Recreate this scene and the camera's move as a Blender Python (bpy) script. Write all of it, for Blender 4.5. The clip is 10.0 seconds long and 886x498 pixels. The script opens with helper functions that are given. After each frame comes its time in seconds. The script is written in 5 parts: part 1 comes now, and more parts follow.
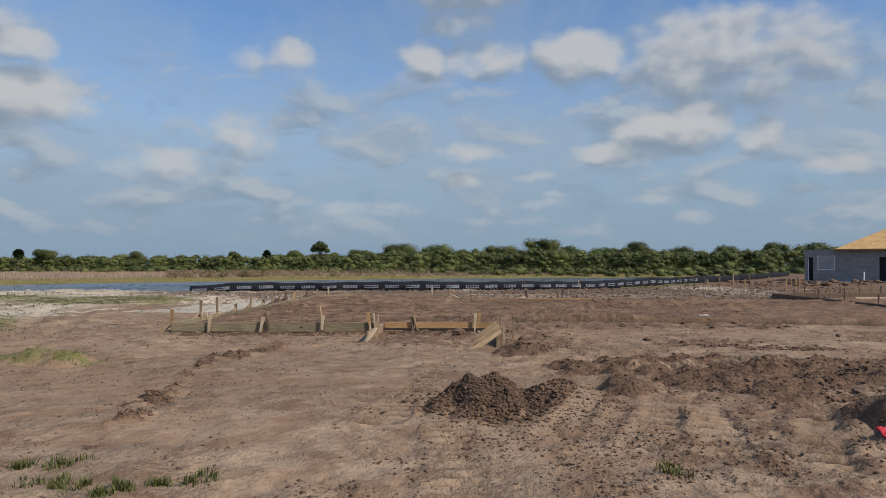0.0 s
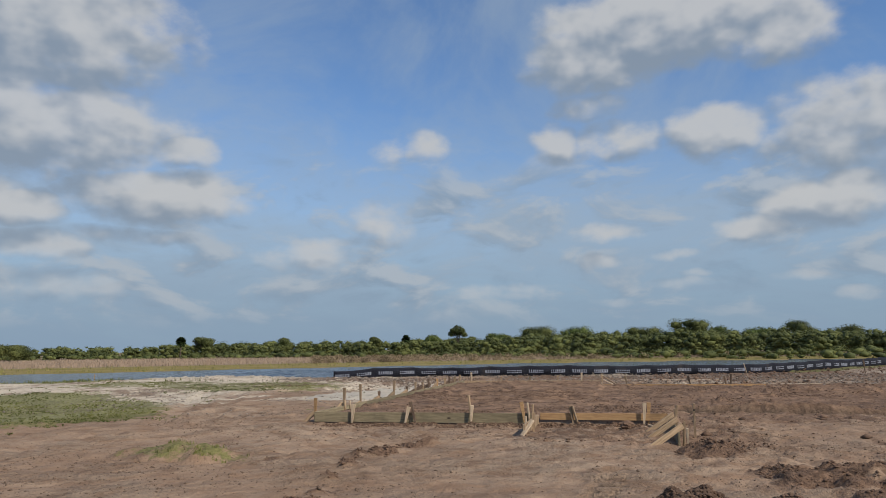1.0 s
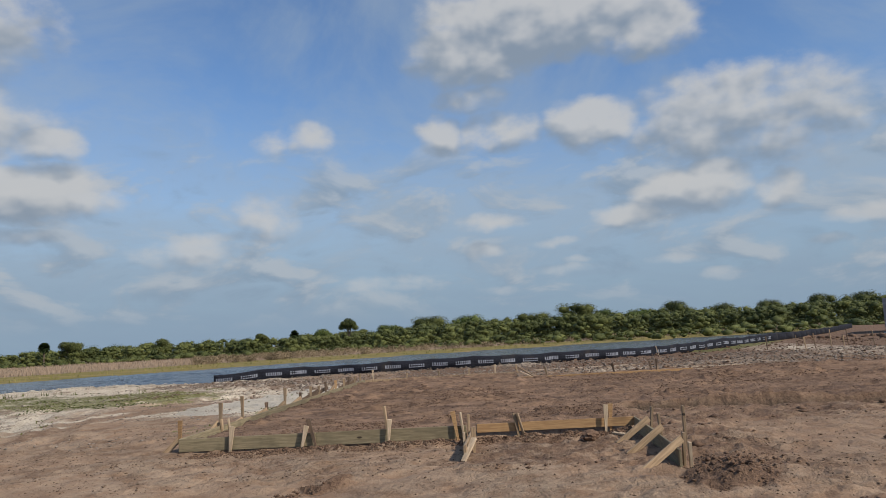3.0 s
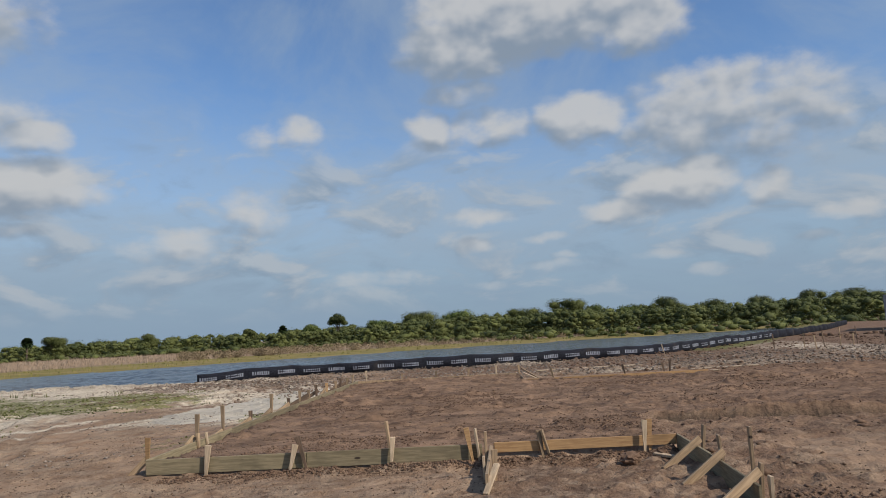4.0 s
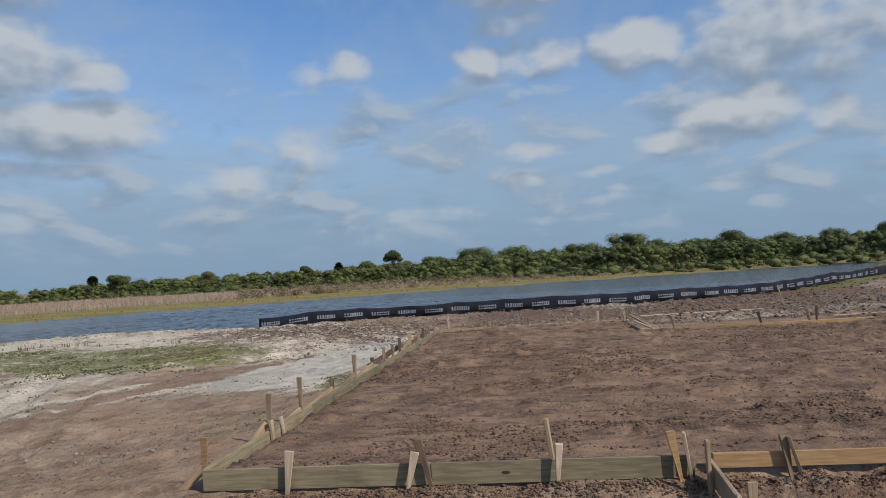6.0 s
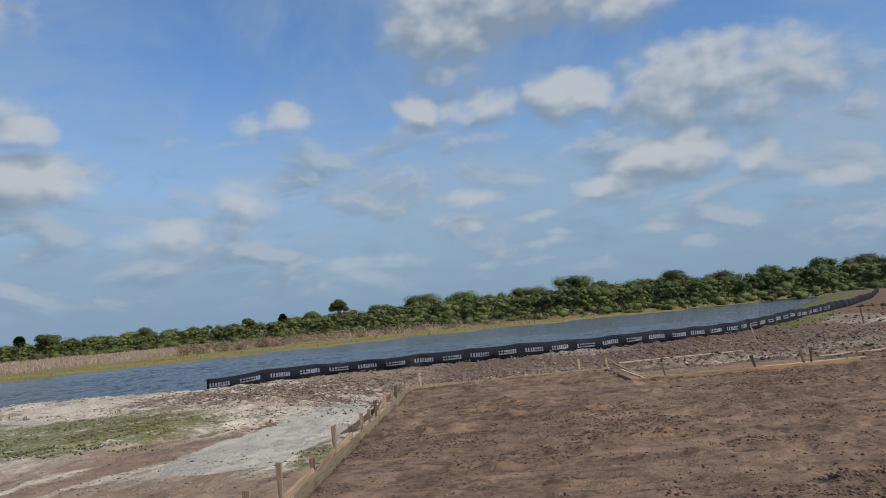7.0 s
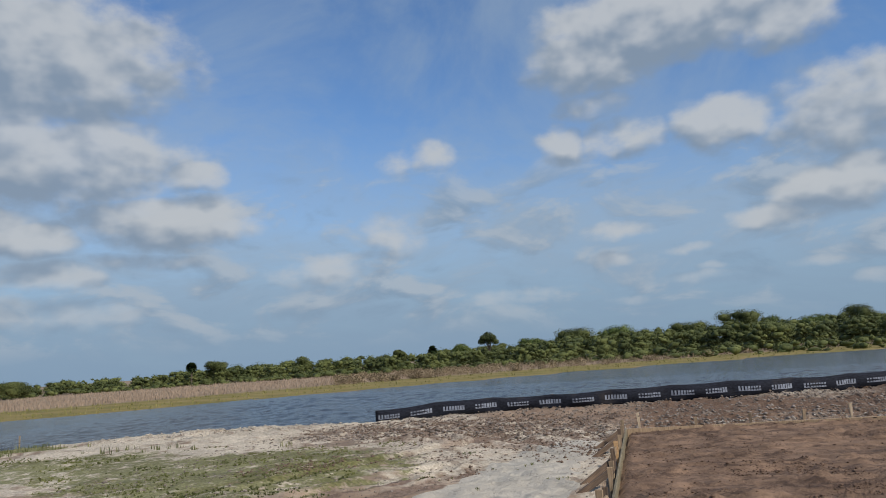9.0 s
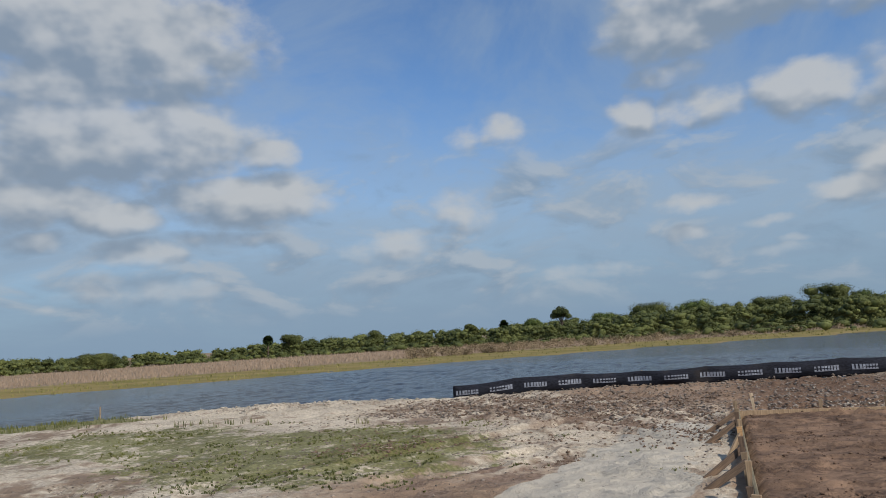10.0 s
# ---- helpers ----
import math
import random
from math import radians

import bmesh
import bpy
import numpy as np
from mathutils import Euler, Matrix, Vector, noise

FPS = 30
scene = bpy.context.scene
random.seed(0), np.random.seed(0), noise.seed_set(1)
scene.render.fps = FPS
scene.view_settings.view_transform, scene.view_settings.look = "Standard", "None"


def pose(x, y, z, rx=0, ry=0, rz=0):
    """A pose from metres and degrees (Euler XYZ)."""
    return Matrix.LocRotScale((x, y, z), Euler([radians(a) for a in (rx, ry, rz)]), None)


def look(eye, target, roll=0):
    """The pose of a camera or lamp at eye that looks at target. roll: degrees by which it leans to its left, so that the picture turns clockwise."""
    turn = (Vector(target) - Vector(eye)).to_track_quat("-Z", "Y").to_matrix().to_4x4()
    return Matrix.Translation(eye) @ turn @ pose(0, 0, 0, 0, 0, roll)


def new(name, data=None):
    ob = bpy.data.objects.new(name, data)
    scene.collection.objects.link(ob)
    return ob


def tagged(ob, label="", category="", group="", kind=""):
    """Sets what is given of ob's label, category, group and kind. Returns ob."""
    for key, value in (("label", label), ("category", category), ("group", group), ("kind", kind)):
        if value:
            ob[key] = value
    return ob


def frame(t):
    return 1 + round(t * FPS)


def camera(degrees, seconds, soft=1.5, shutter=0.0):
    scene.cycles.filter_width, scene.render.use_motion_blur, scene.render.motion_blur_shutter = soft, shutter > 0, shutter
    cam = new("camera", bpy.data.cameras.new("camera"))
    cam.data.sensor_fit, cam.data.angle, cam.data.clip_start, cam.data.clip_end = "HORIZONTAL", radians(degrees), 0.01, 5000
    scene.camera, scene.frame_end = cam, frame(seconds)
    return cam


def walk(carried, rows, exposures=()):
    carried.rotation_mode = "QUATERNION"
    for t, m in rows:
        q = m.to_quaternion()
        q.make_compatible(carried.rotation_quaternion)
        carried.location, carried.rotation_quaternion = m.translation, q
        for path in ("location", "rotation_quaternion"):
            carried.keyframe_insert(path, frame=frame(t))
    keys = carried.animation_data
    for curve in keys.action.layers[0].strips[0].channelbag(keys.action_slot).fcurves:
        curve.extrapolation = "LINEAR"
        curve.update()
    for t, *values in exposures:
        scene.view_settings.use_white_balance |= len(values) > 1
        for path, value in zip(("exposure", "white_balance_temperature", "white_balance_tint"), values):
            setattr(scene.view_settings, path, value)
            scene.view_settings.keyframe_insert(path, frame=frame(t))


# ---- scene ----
cam = camera(62.8, 10.0, soft=0.8)
EXPOSURES = [(0.0, -0.15, 6550, 10), (4.6, -0.12, 6620, 10), (5.8, -0.16, 6180, 9), (8.0, -0.16, 6180, 9), (10.0, -0.19, 6380, 9)]
PATH = [
    (0, (7.667, -17.637, 1.658), (7.562, -15.64, 1.701), 0.0),
    (0.5, (7.437, -17.102, 1.699), (7.229, -15.117, 1.819), -1.5),
    (1, (7.107, -16.275, 1.664), (6.64, -14.35, 1.937), -0.6),
    (1.5, (6.738, -15.373, 1.713), (6.388, -13.426, 2.007), -1.8),
    (2, (6.458, -14.471, 1.77), (6.117, -12.528, 2.097), -3.7),
    (2.5, (6.159, -13.596, 1.745), (5.925, -11.628, 2.008), -3.3),
    (4, (5.432, -10.949, 1.935), (5.297, -8.966, 2.16), -3.0),
    (4.5, (4.99, -10.065, 1.99), (4.727, -8.092, 2.181), -2.4),
    (5, (4.605, -9.218, 2.047), (4.333, -7.24, 2.165), -2.4),
    (6.5, (3.308, -6.535, 2.314), (3.036, -4.554, 2.369), -4.0),
    (7, (2.779, -5.823, 2.394), (2.659, -3.834, 2.567), -5.1),
    (7.5, (2.193, -4.897, 2.411), (2.056, -2.911, 2.599), -5.4),
    (8, (1.577, -4.112, 2.403), (1.361, -2.142, 2.676), -4.8),
    (8.5, (1.06, -3.252, 2.336), (0.674, -1.312, 2.637), -4.2),
    (9, (0.59, -2.454, 2.286), (0.092, -0.54, 2.583), -4.0),
    (9.5, (0.172, -1.725, 2.265), (-0.378, 0.181, 2.519), -4.2),
    (10, (-0.227, -1.019, 2.276), (-0.913, 0.844, 2.517), -3.7),
]
walk(cam, [(t, look(eye, target, roll)) for t, eye, target, roll in PATH], EXPOSURES)



# ---- sun, sky, clouds ----
SUN_AZ, SUN_EL = 119.0, 40.0          # clockwise from +y, above the horizon
SUN_STRENGTH, SKY_STRENGTH = 4.35, 0.116
sun_data = bpy.data.lights.new("sun", "SUN")
sun_data.energy, sun_data.angle, sun_data.color = SUN_STRENGTH, radians(0.6), (1.0, 0.91, 0.79)
sun = new("sun", sun_data)
sun.matrix_world = look((0, 0, 50), (-math.sin(radians(SUN_AZ)) * 50, -math.cos(radians(SUN_AZ)) * 50, 50 - 50 * math.tan(radians(SUN_EL))))

# azimuth, elevation, half width, half height in degrees, density
CLOUDS_WEST = [
    (-43.9, 22.6, 8.9, 4.2, 1.0), (-49.9, 23.4, 4.5, 3.6, 1.0), (-45.5, 15.7, 10.3, 3.3, 1.1), (-39.6, 16.7, 3.6, 2.5, 1.0),
    (-34.1, 14.8, 3.3, 1.5, 1.0), (-35.6, 11.3, 5.8, 1.9, 1.1), (-39.8, 10.9, 2.7, 1.6, 0.9), (-50.2, 11.1, 5.4, 1.9, 1.0),
    (-45.0, 10.1, 4.2, 1.5, 0.95), (-43.0, 7.5, 4.0, 1.2, 0.9), (-37.4, 8.4, 5.4, 0.8, 0.7), (-49.9, 8.4, 4.0, 1.0, 0.7),
    (-42.2, 4.7, 5.4, 1.2, 0.55), (-49.0, 3.5, 1.1, 0.4, 0.6), (-15.0, 15.8, 2.1, 1.6, 1.0), (-17.5, 15.6, 1.6, 1.0, 0.5),
    (-1.7, 18.5, 3.3, 1.3, 0.6), (-47.0, 19.3, 8.5, 2.4, 0.85), (-52.0, 14.0, 6.0, 5.0, 0.8),
]
CLOUDS_TOP = [
    (5.0, 23.9, 9.4, 2.8, 1.15), (-1.3, 21.9, 4.9, 2.5, 1.0), (12.9, 22.2, 3.8, 2.3, 1.05), (-4.4, 15.8, 2.1, 1.9, 1.0),
    (-0.2, 15.6, 4.6, 1.3, 0.6), (7.4, 15.9, 3.9, 2.1, 0.95), (15.7, 15.0, 4.9, 3.1, 0.72), (18.5, 15.5, 3.6, 2.7, 0.7),
    (14.2, 9.7, 4.2, 1.9, 1.05), (16.3, 10.5, 2.7, 1.9, 1.1), (10.8, 8.7, 4.0, 1.1, 0.9), (-18.8, 9.9, 2.8, 1.8, 0.7),
]
CLOUDS_LOW = [
    (-23.6, 7.2, 4.2, 1.4, 0.6), (-20.1, 8.4, 3.1, 0.8, 0.6), (-1.4, 6.6, 2.1, 0.8, 1.0), (-1.1, 8.7, 3.3, 0.8, 0.65),
    (-10.7, 4.4, 2.5, 0.6, 0.8), (-7.4, 4.6, 2.5, 0.5, 0.6), (5.6, 5.3, 1.4, 0.4, 0.7), (4.0, 6.9, 3.6, 0.4, 0.5),
    (12.8, 4.8, 3.1, 0.4, 0.5), (16.3, 3.5, 1.7, 0.5, 0.7),  (-0.3, 3.4, 2.2, 0.4, 0.5),
]
CLOUDS_EAST = [
    (20.7, 9.6, 2.0, 1.7, 0.9), (25.9, 7.0, 2.7, 0.8, 0.9), (23.4, 5.3, 1.9, 0.4, 0.7), (22.4, 14.4, 3.6, 3.1, 0.6),
    (16.4, 3.5, 1.4, 0.5, 0.7), (27.5, 3.8, 2.7, 0.6, 0.6), (4.8, 4.7, 2.7, 0.5, 0.6), (-8.1, 4.2, 2.0, 0.4, 0.5),
]


class Nodes:
    """A small helper that adds nodes and links them."""

    def __init__(self, tree):
        self.tree = tree

    def add(self, kind, ins=None, **props):
        n = self.tree.nodes.new(kind)
        if "operation" in props:
            n.operation = props["operation"]
        if "use_clamp" in props:
            n.use_clamp = props["use_clamp"]
        if "interpolation_type" in props:
            n.interpolation_type = props["interpolation_type"]
        if "data_type" in props:
            n.data_type, n.blend_type = props["data_type"], props["blend_type"]
        if "attribute_name" in props:
            n.attribute_name = props["attribute_name"]
        if "node_tree" in props:
            n.node_tree = props["node_tree"]
        for key, value in (ins or {}).items():
            if isinstance(value, bpy.types.NodeSocket):
                self.tree.links.new(value, n.inputs[key])
            else:
                n.inputs[key].default_value = value
        return n

    def math(self, op, a, b=0.0, c=0.0, clamp=False):
        return self.add("ShaderNodeMath", {0: a, 1: b, 2: c}, operation=op, use_clamp=clamp).outputs[0]

    def vec(self, op, a, b=(0, 0, 0)):
        return self.add("ShaderNodeVectorMath", {0: a, 1: b}, operation=op)

    def noise(self, vector, scale, detail=4.0, rough=0.55, distort=0.0):
        return self.add("ShaderNodeTexNoise", {"Vector": vector, "Scale": scale, "Detail": detail, "Roughness": rough, "Distortion": distort})

    def ramp(self, fac, lo, hi, a=0.0, b=1.0):
        return self.add("ShaderNodeMapRange", {0: fac, 1: lo, 2: hi, 3: a, 4: b}, interpolation_type="SMOOTHSTEP").outputs[0]

    def mix(self, fac, a, b, blend="MIX"):
        n = self.add("ShaderNodeMix", {0: fac}, data_type="RGBA", blend_type=blend)
        for i, v in ((6, a), (7, b)):
            if isinstance(v, bpy.types.NodeSocket):
                self.tree.links.new(v, n.inputs[i])
            else:
                n.inputs[i].default_value = (*v, 1) if len(v) == 3 else v
        return n.outputs[2]


def cloud_group():
    """Density of the cumulus clouds at a place (azimuth, elevation) of the sky, in degrees."""
    g = bpy.data.node_groups.new("cloud_density", "ShaderNodeTree")
    g.interface.new_socket("P", in_out="INPUT", socket_type="NodeSocketVector")
    g.interface.new_socket("D", in_out="OUTPUT", socket_type="NodeSocketFloat")
    g.interface.new_socket("Soft", in_out="OUTPUT", socket_type="NodeSocketFloat")
    k = Nodes(g)
    p = k.add("NodeGroupInput").outputs[0]
    big = k.noise(p, 0.22, 3.0, 0.5)
    off = k.vec("MULTIPLY", k.vec("SUBTRACT", big.outputs["Color"], (0.5, 0.5, 0.5)).outputs[0], (2.4, 1.5, 0)).outputs[0]
    q = k.vec("ADD", p, off).outputs[0]
    field = None
    for az, el, w, h, d in CLOUDS_WEST + CLOUDS_TOP + CLOUDS_LOW + CLOUDS_EAST:
        d *= 0.62 if w * h < 2.6 else 0.8 if w * h < 5.5 else 1.0
        tight = 0.78 if w * h > 9 else 0.92 if w * h > 5 else 1.05
        v = k.vec("MULTIPLY", k.vec("SUBTRACT", q, (az, el, 0)).outputs[0], (tight / w, tight / h, 0)).outputs[0]
        r = k.vec("DOT_PRODUCT", v, v).outputs["Value"]
        f = k.math("MULTIPLY_ADD", r, -d, d)
        field = f if field is None else k.math("MAXIMUM", field, f)
    # broken fair-weather cloud over the rest of the sky
    xyz = k.add("ShaderNodeSeparateXYZ", {0: p})
    away = k.ramp(k.math("ABSOLUTE", k.math("ADD", xyz.outputs[0], 10.0)), 52.0, 70.0)
    away = k.math("MAXIMUM", away, k.ramp(xyz.outputs[1], 30.0, 42.0))
    rest = k.ramp(k.noise(k.vec("MULTIPLY", p, (0.6, 1.0, 1.0)).outputs[0], 0.09, 2.0).outputs[0], 0.56, 0.74, -0.6, 1.0)
    rest = k.math("MULTIPLY_ADD", away, k.math("ADD", rest, 1.2), -1.2)
    field = k.math("MAXIMUM", field, rest)
    field = k.math("MAXIMUM", field, -1.0)
    fine = k.noise(k.vec("MULTIPLY", p, (1.0, 1.5, 1)).outputs[0], 0.36, 7.0, 0.52).outputs[0]
    total = k.math("ADD", field, k.math("MULTIPLY_ADD", fine, 1.5, -0.75))
    puff = k.noise(k.vec("MULTIPLY", p, (1.0, 1.4, 1)).outputs[0], 0.36, 2.5, 0.5).outputs[0]
    soft_total = k.math("ADD", k.math("MAXIMUM", field, -0.4), k.math("MULTIPLY_ADD", puff, 1.5, -0.75))
    k.add("NodeGroupOutput", {0: total, 1: soft_total})
    return g


world = bpy.data.worlds.new("sky")
scene.world = world
world.use_nodes = True
wt = world.node_tree
wt.nodes.clear()
k = Nodes(wt)
ray = k.add("ShaderNodeTexCoord").outputs["Generated"]
sxyz = k.add("ShaderNodeSeparateXYZ", {0: ray})
DEG = 57.29578
az = k.math("MULTIPLY", k.math("ARCTAN2", sxyz.outputs[0], sxyz.outputs[1]), DEG)
el = k.math("MULTIPLY", k.math("ARCSINE", sxyz.outputs[2]), DEG)
P = k.add("ShaderNodeCombineXYZ", {0: az, 1: el}).outputs[0]
sky = k.add("ShaderNodeTexSky")
sky.sky_type, sky.sun_disc = "NISHITA", False
sky.sun_elevation, sky.sun_rotation = radians(SUN_EL), radians(SUN_AZ)
sky.dust_density, sky.air_density, sky.ozone_density = 0.6, 1.0, 3.0
blue = k.vec("MULTIPLY", sky.outputs[0], (SKY_STRENGTH * 0.95, SKY_STRENGTH * 1.12, SKY_STRENGTH * 1.29)).outputs[0]
# thin high haze: wisps in the upper sky, a pale veil lower down
wisp = k.noise(k.vec("MULTIPLY", P, (0.75, 1.0, 1)).outputs[0], 0.075, 8.0, 0.60, 0.5).outputs[0]
streak = k.noise(k.vec("MULTIPLY", P, (0.35, 1.3, 1)).outputs[0], 0.16, 7.0, 0.6, 0.8).outputs[0]
edge = k.math("ADD", el, k.math("MULTIPLY_ADD", wisp, 14.0, -7.0))
veil = k.ramp(edge, 18.0, 9.0)
haze = k.math("MULTIPLY", k.ramp(wisp, 0.34, 0.64), 0.5)
haze = k.math("MAXIMUM", haze, k.math("MULTIPLY", veil, k.ramp(streak, 0.25, 0.65, 0.55, 0.88)))
hz = k.mix(haze, blue, (0.352, 0.443, 0.545))
low = k.math("MULTIPLY", k.ramp(el, 11.0, 0.0), 0.8)
hz = k.mix(low, hz, (0.238, 0.345, 0.48))
# broken sheets of thin cloud in the lower sky, paler where the sun strikes them
PM = k.vec("MULTIPLY", P, (0.5, 1.1, 1)).outputs[0]
mott = k.noise(PM, 0.26, 7.0, 0.56, 0.4).outputs[0]
mott_up = k.noise(k.vec("ADD", PM, (0.35, 0.9, 0)).outputs[0], 0.26, 4.0, 0.5, 0.4).outputs[0]
band = k.math("MULTIPLY", k.ramp(el, 1.0, 4.0), k.ramp(el, 19.0, 11.0))
sheet = k.math("MULTIPLY", k.ramp(mott, 0.46, 0.62), k.math("MULTIPLY", band, 0.75))
glow = k.ramp(k.math("SUBTRACT", mott, mott_up), -0.10, 0.12)
hz = k.mix(sheet, hz, k.mix(glow, (0.25, 0.335, 0.44), (0.46, 0.51, 0.565)))
hz = k.mix(k.math("MULTIPLY", k.ramp(mott, 0.44, 0.28), k.math("MULTIPLY", band, 0.5)), hz, (0.245, 0.34, 0.455))
grp = cloud_group()
g0 = k.add("ShaderNodeGroup", {0: P}, node_tree=grp)
d0, s0 = g0.outputs[0], g0.outputs[1]
s1 = k.add("ShaderNodeGroup", {0: k.vec("ADD", P, (0.7, 1.7, 0)).outputs[0]}, node_tree=grp).outputs[1]
cover = k.ramp(d0, -0.15, 0.72)
lit = k.ramp(k.math("SUBTRACT", s0, s1), -0.5, 0.62)
ccol = k.mix(lit, (0.26, 0.325, 0.41), (0.575, 0.592, 0.61))
final = k.mix(k.math("MULTIPLY", cover, k.ramp(el, 0.5, 11.0, 0.4, 0.9)), hz, ccol)
bg = k.add("ShaderNodeBackground", {0: final, 1: 1.0})
k.add("ShaderNodeOutputWorld", {0: bg.outputs[0]})


# ---- materials ----
def material(name):
    m = bpy.data.materials.new(name)
    m.use_nodes = True
    m.node_tree.nodes.clear()
    return m, Nodes(m.node_tree)


def finish(m, k, colour, rough, normal=None, metal=0.0, extra=None):
    ins = {"Base Color": colour if isinstance(colour, bpy.types.NodeSocket) else (*colour, 1), "Roughness": rough, "Metallic": metal}
    if normal is not None:
        ins["Normal"] = normal
    ins.update(extra or {})
    b = k.add("ShaderNodeBsdfPrincipled", ins)
    k.add("ShaderNodeOutputMaterial", {0: b.outputs[0]})
    return m


def bump(k, height, strength, distance):
    return k.add("ShaderNodeBump", {"Height": height, "Strength": strength, "Distance": distance}).outputs[0]


def wood_material(name, dark, light, along=0):
    m, k = material(name)
    co = k.add("ShaderNodeTexCoord").outputs["Object"]
    rnd = k.add("ShaderNodeObjectInfo").outputs["Random"]
    co = k.vec("ADD", co, k.add("ShaderNodeCombineXYZ", {0: k.math("MULTIPLY", rnd, 37.0), 1: k.math("MULTIPLY", rnd, 11.0)}).outputs[0]).outputs[0]
    s = [14.0, 14.0, 14.0]
    s[along] = 1.1
    grain = k.noise(k.vec("MULTIPLY", co, tuple(s)).outputs[0], 2.4, 6.0, 0.65, 0.6).outputs[0]
    stain = k.noise(co, 2.2, 3.0).outputs[0]
    c = k.mix(k.ramp(grain, 0.3, 0.7), dark, light)
    c = k.mix(k.math("MULTIPLY", k.ramp(stain, 0.5, 0.75), 0.45), c, tuple(v * 0.45 for v in dark))
    knot = k.add("ShaderNodeTexVoronoi", {"Vector": k.vec("MULTIPLY", co, (1.6, 3.0, 4.2)).outputs[0], "Scale": 1.0}).outputs["Distance"]
    c = k.mix(k.ramp(knot, 0.10, 0.05), c, (0.035, 0.022, 0.013))
    tone = k.math("MULTIPLY_ADD", rnd, 0.5, 0.75)
    c = k.mix(1.0, c, k.add("ShaderNodeCombineXYZ", {0: tone, 1: tone, 2: tone}).outputs[0], "MULTIPLY")
    return finish(m, k, c, 0.82, bump(k, grain, 0.35, 0.004))


GREEN_WOOD = wood_material("treated_pine", (0.145, 0.118, 0.068), (0.26, 0.21, 0.125))
ORANGE_WOOD = wood_material("fresh_pine", (0.27, 0.155, 0.07), (0.42, 0.26, 0.12))
PALE_WOOD = wood_material("pale_stake_wood", (0.34, 0.25, 0.16), (0.58, 0.45, 0.31), 2)
GREY_WOOD = wood_material("weathered_stake_wood", (0.21, 0.145, 0.085), (0.38, 0.27, 0.165), 2)
DARK_WOOD = wood_material("dark_weathered_wood", (0.075, 0.048, 0.031), (0.17, 0.112, 0.072), 2)


def ground_material():
    """Bare sandy soil, fresh dark earth, white shell rock, thin grass and far meadow, mixed by the sheet's own zones."""
    m, k = material("site_ground")
    co = k.add("ShaderNodeTexCoord").outputs["Object"]

    def zone(name):
        return k.add("ShaderNodeAttribute", attribute_name=name).outputs["Fac"]

    n_big = k.noise(co, 0.22, 4.0, 0.6).outputs[0]
    n_mid = k.noise(co, 1.7, 5.0, 0.65).outputs[0]
    n_fine = k.noise(co, 14.0, 5.0, 0.7).outputs[0]
    n_grit = k.noise(co, 60.0, 3.0, 0.7).outputs[0]
    soil = k.mix(k.ramp(n_big, 0.35, 0.65), (0.295, 0.200, 0.132), (0.40, 0.290, 0.198))
    soil = k.mix(k.ramp(n_mid, 0.38, 0.68), soil, (0.255, 0.160, 0.100))
    soil = k.mix(k.math("MULTIPLY", k.ramp(n_fine, 0.5, 0.75), 0.5), soil, (0.15, 0.098, 0.068))
    pad = k.mix(k.ramp(n_mid, 0.35, 0.65), (0.285, 0.182, 0.118), (0.185, 0.116, 0.075))
    pad = k.mix(k.math("MULTIPLY", k.ramp(k.noise(k.vec("MULTIPLY", co, (0.5, 1.6, 1.0)).outputs[0], 5.0, 6.0, 0.7).outputs[0], 0.48, 0.68), 0.75), pad, (0.095, 0.06, 0.042))
    streak = k.noise(k.vec("MULTIPLY", co, (0.16, 1.0, 1.0)).outputs[0], 1.5, 7.0, 0.72, 0.3).outputs[0]
    broken = k.ramp(k.noise(co, 4.0, 6.0, 0.75).outputs[0], 0.42, 0.6)
    pad = k.mix(k.math("MULTIPLY", k.math("MULTIPLY", k.ramp(streak, 0.47, 0.57), broken), 0.85), pad, (0.075, 0.047, 0.034))
    c = k.mix(zone("pad"), soil, pad)
    c = k.mix(k.math("MULTIPLY", k.math("MULTIPLY", zone("track"), broken), 0.9), c, (0.085, 0.055, 0.038))
    # grooves between cleats darkened in colour: their shade as well as turned moist soil
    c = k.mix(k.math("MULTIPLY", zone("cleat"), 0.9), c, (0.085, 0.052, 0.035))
    earth = k.mix(k.ramp(n_fine, 0.3, 0.7), (0.115, 0.070, 0.046), (0.255, 0.160, 0.104))
    c = k.mix(k.ramp(k.math("ADD", k.math("SUBTRACT", zone("earth"), k.math("MULTIPLY", zone("cleat"), 0.5)), k.math("MULTIPLY_ADD", k.noise(co, 2.4, 6.0, 0.72).outputs[0], 2.2, -1.1)), 0.3, 0.75), c, earth)
    shell = k.mix(k.ramp(n_fine, 0.3, 0.7), (0.42, 0.345, 0.255), (0.68, 0.59, 0.46))
    shell = k.mix(k.ramp(k.math("ADD", n_mid, k.math("MULTIPLY", k.math("SUBTRACT", n_big, 0.5), 0.9)), 0.50, 0.70), shell, (0.28, 0.205, 0.145))
    edge = k.math("ADD", zone("shell"), k.math("MULTIPLY_ADD", n_mid, 0.7, -0.35))
    c = k.mix(k.ramp(edge, 0.35, 0.65), c, shell)
    mud = k.mix(k.ramp(n_fine, 0.35, 0.65), (0.17, 0.115, 0.08), (0.27, 0.19, 0.14))
    c = k.mix(k.math("MULTIPLY", zone("churn"), k.ramp(n_mid, 0.36, 0.56)), c, mud)
    marl = k.mix(k.ramp(n_big, 0.4, 0.6), (0.45, 0.40, 0.325), (0.54, 0.485, 0.40))
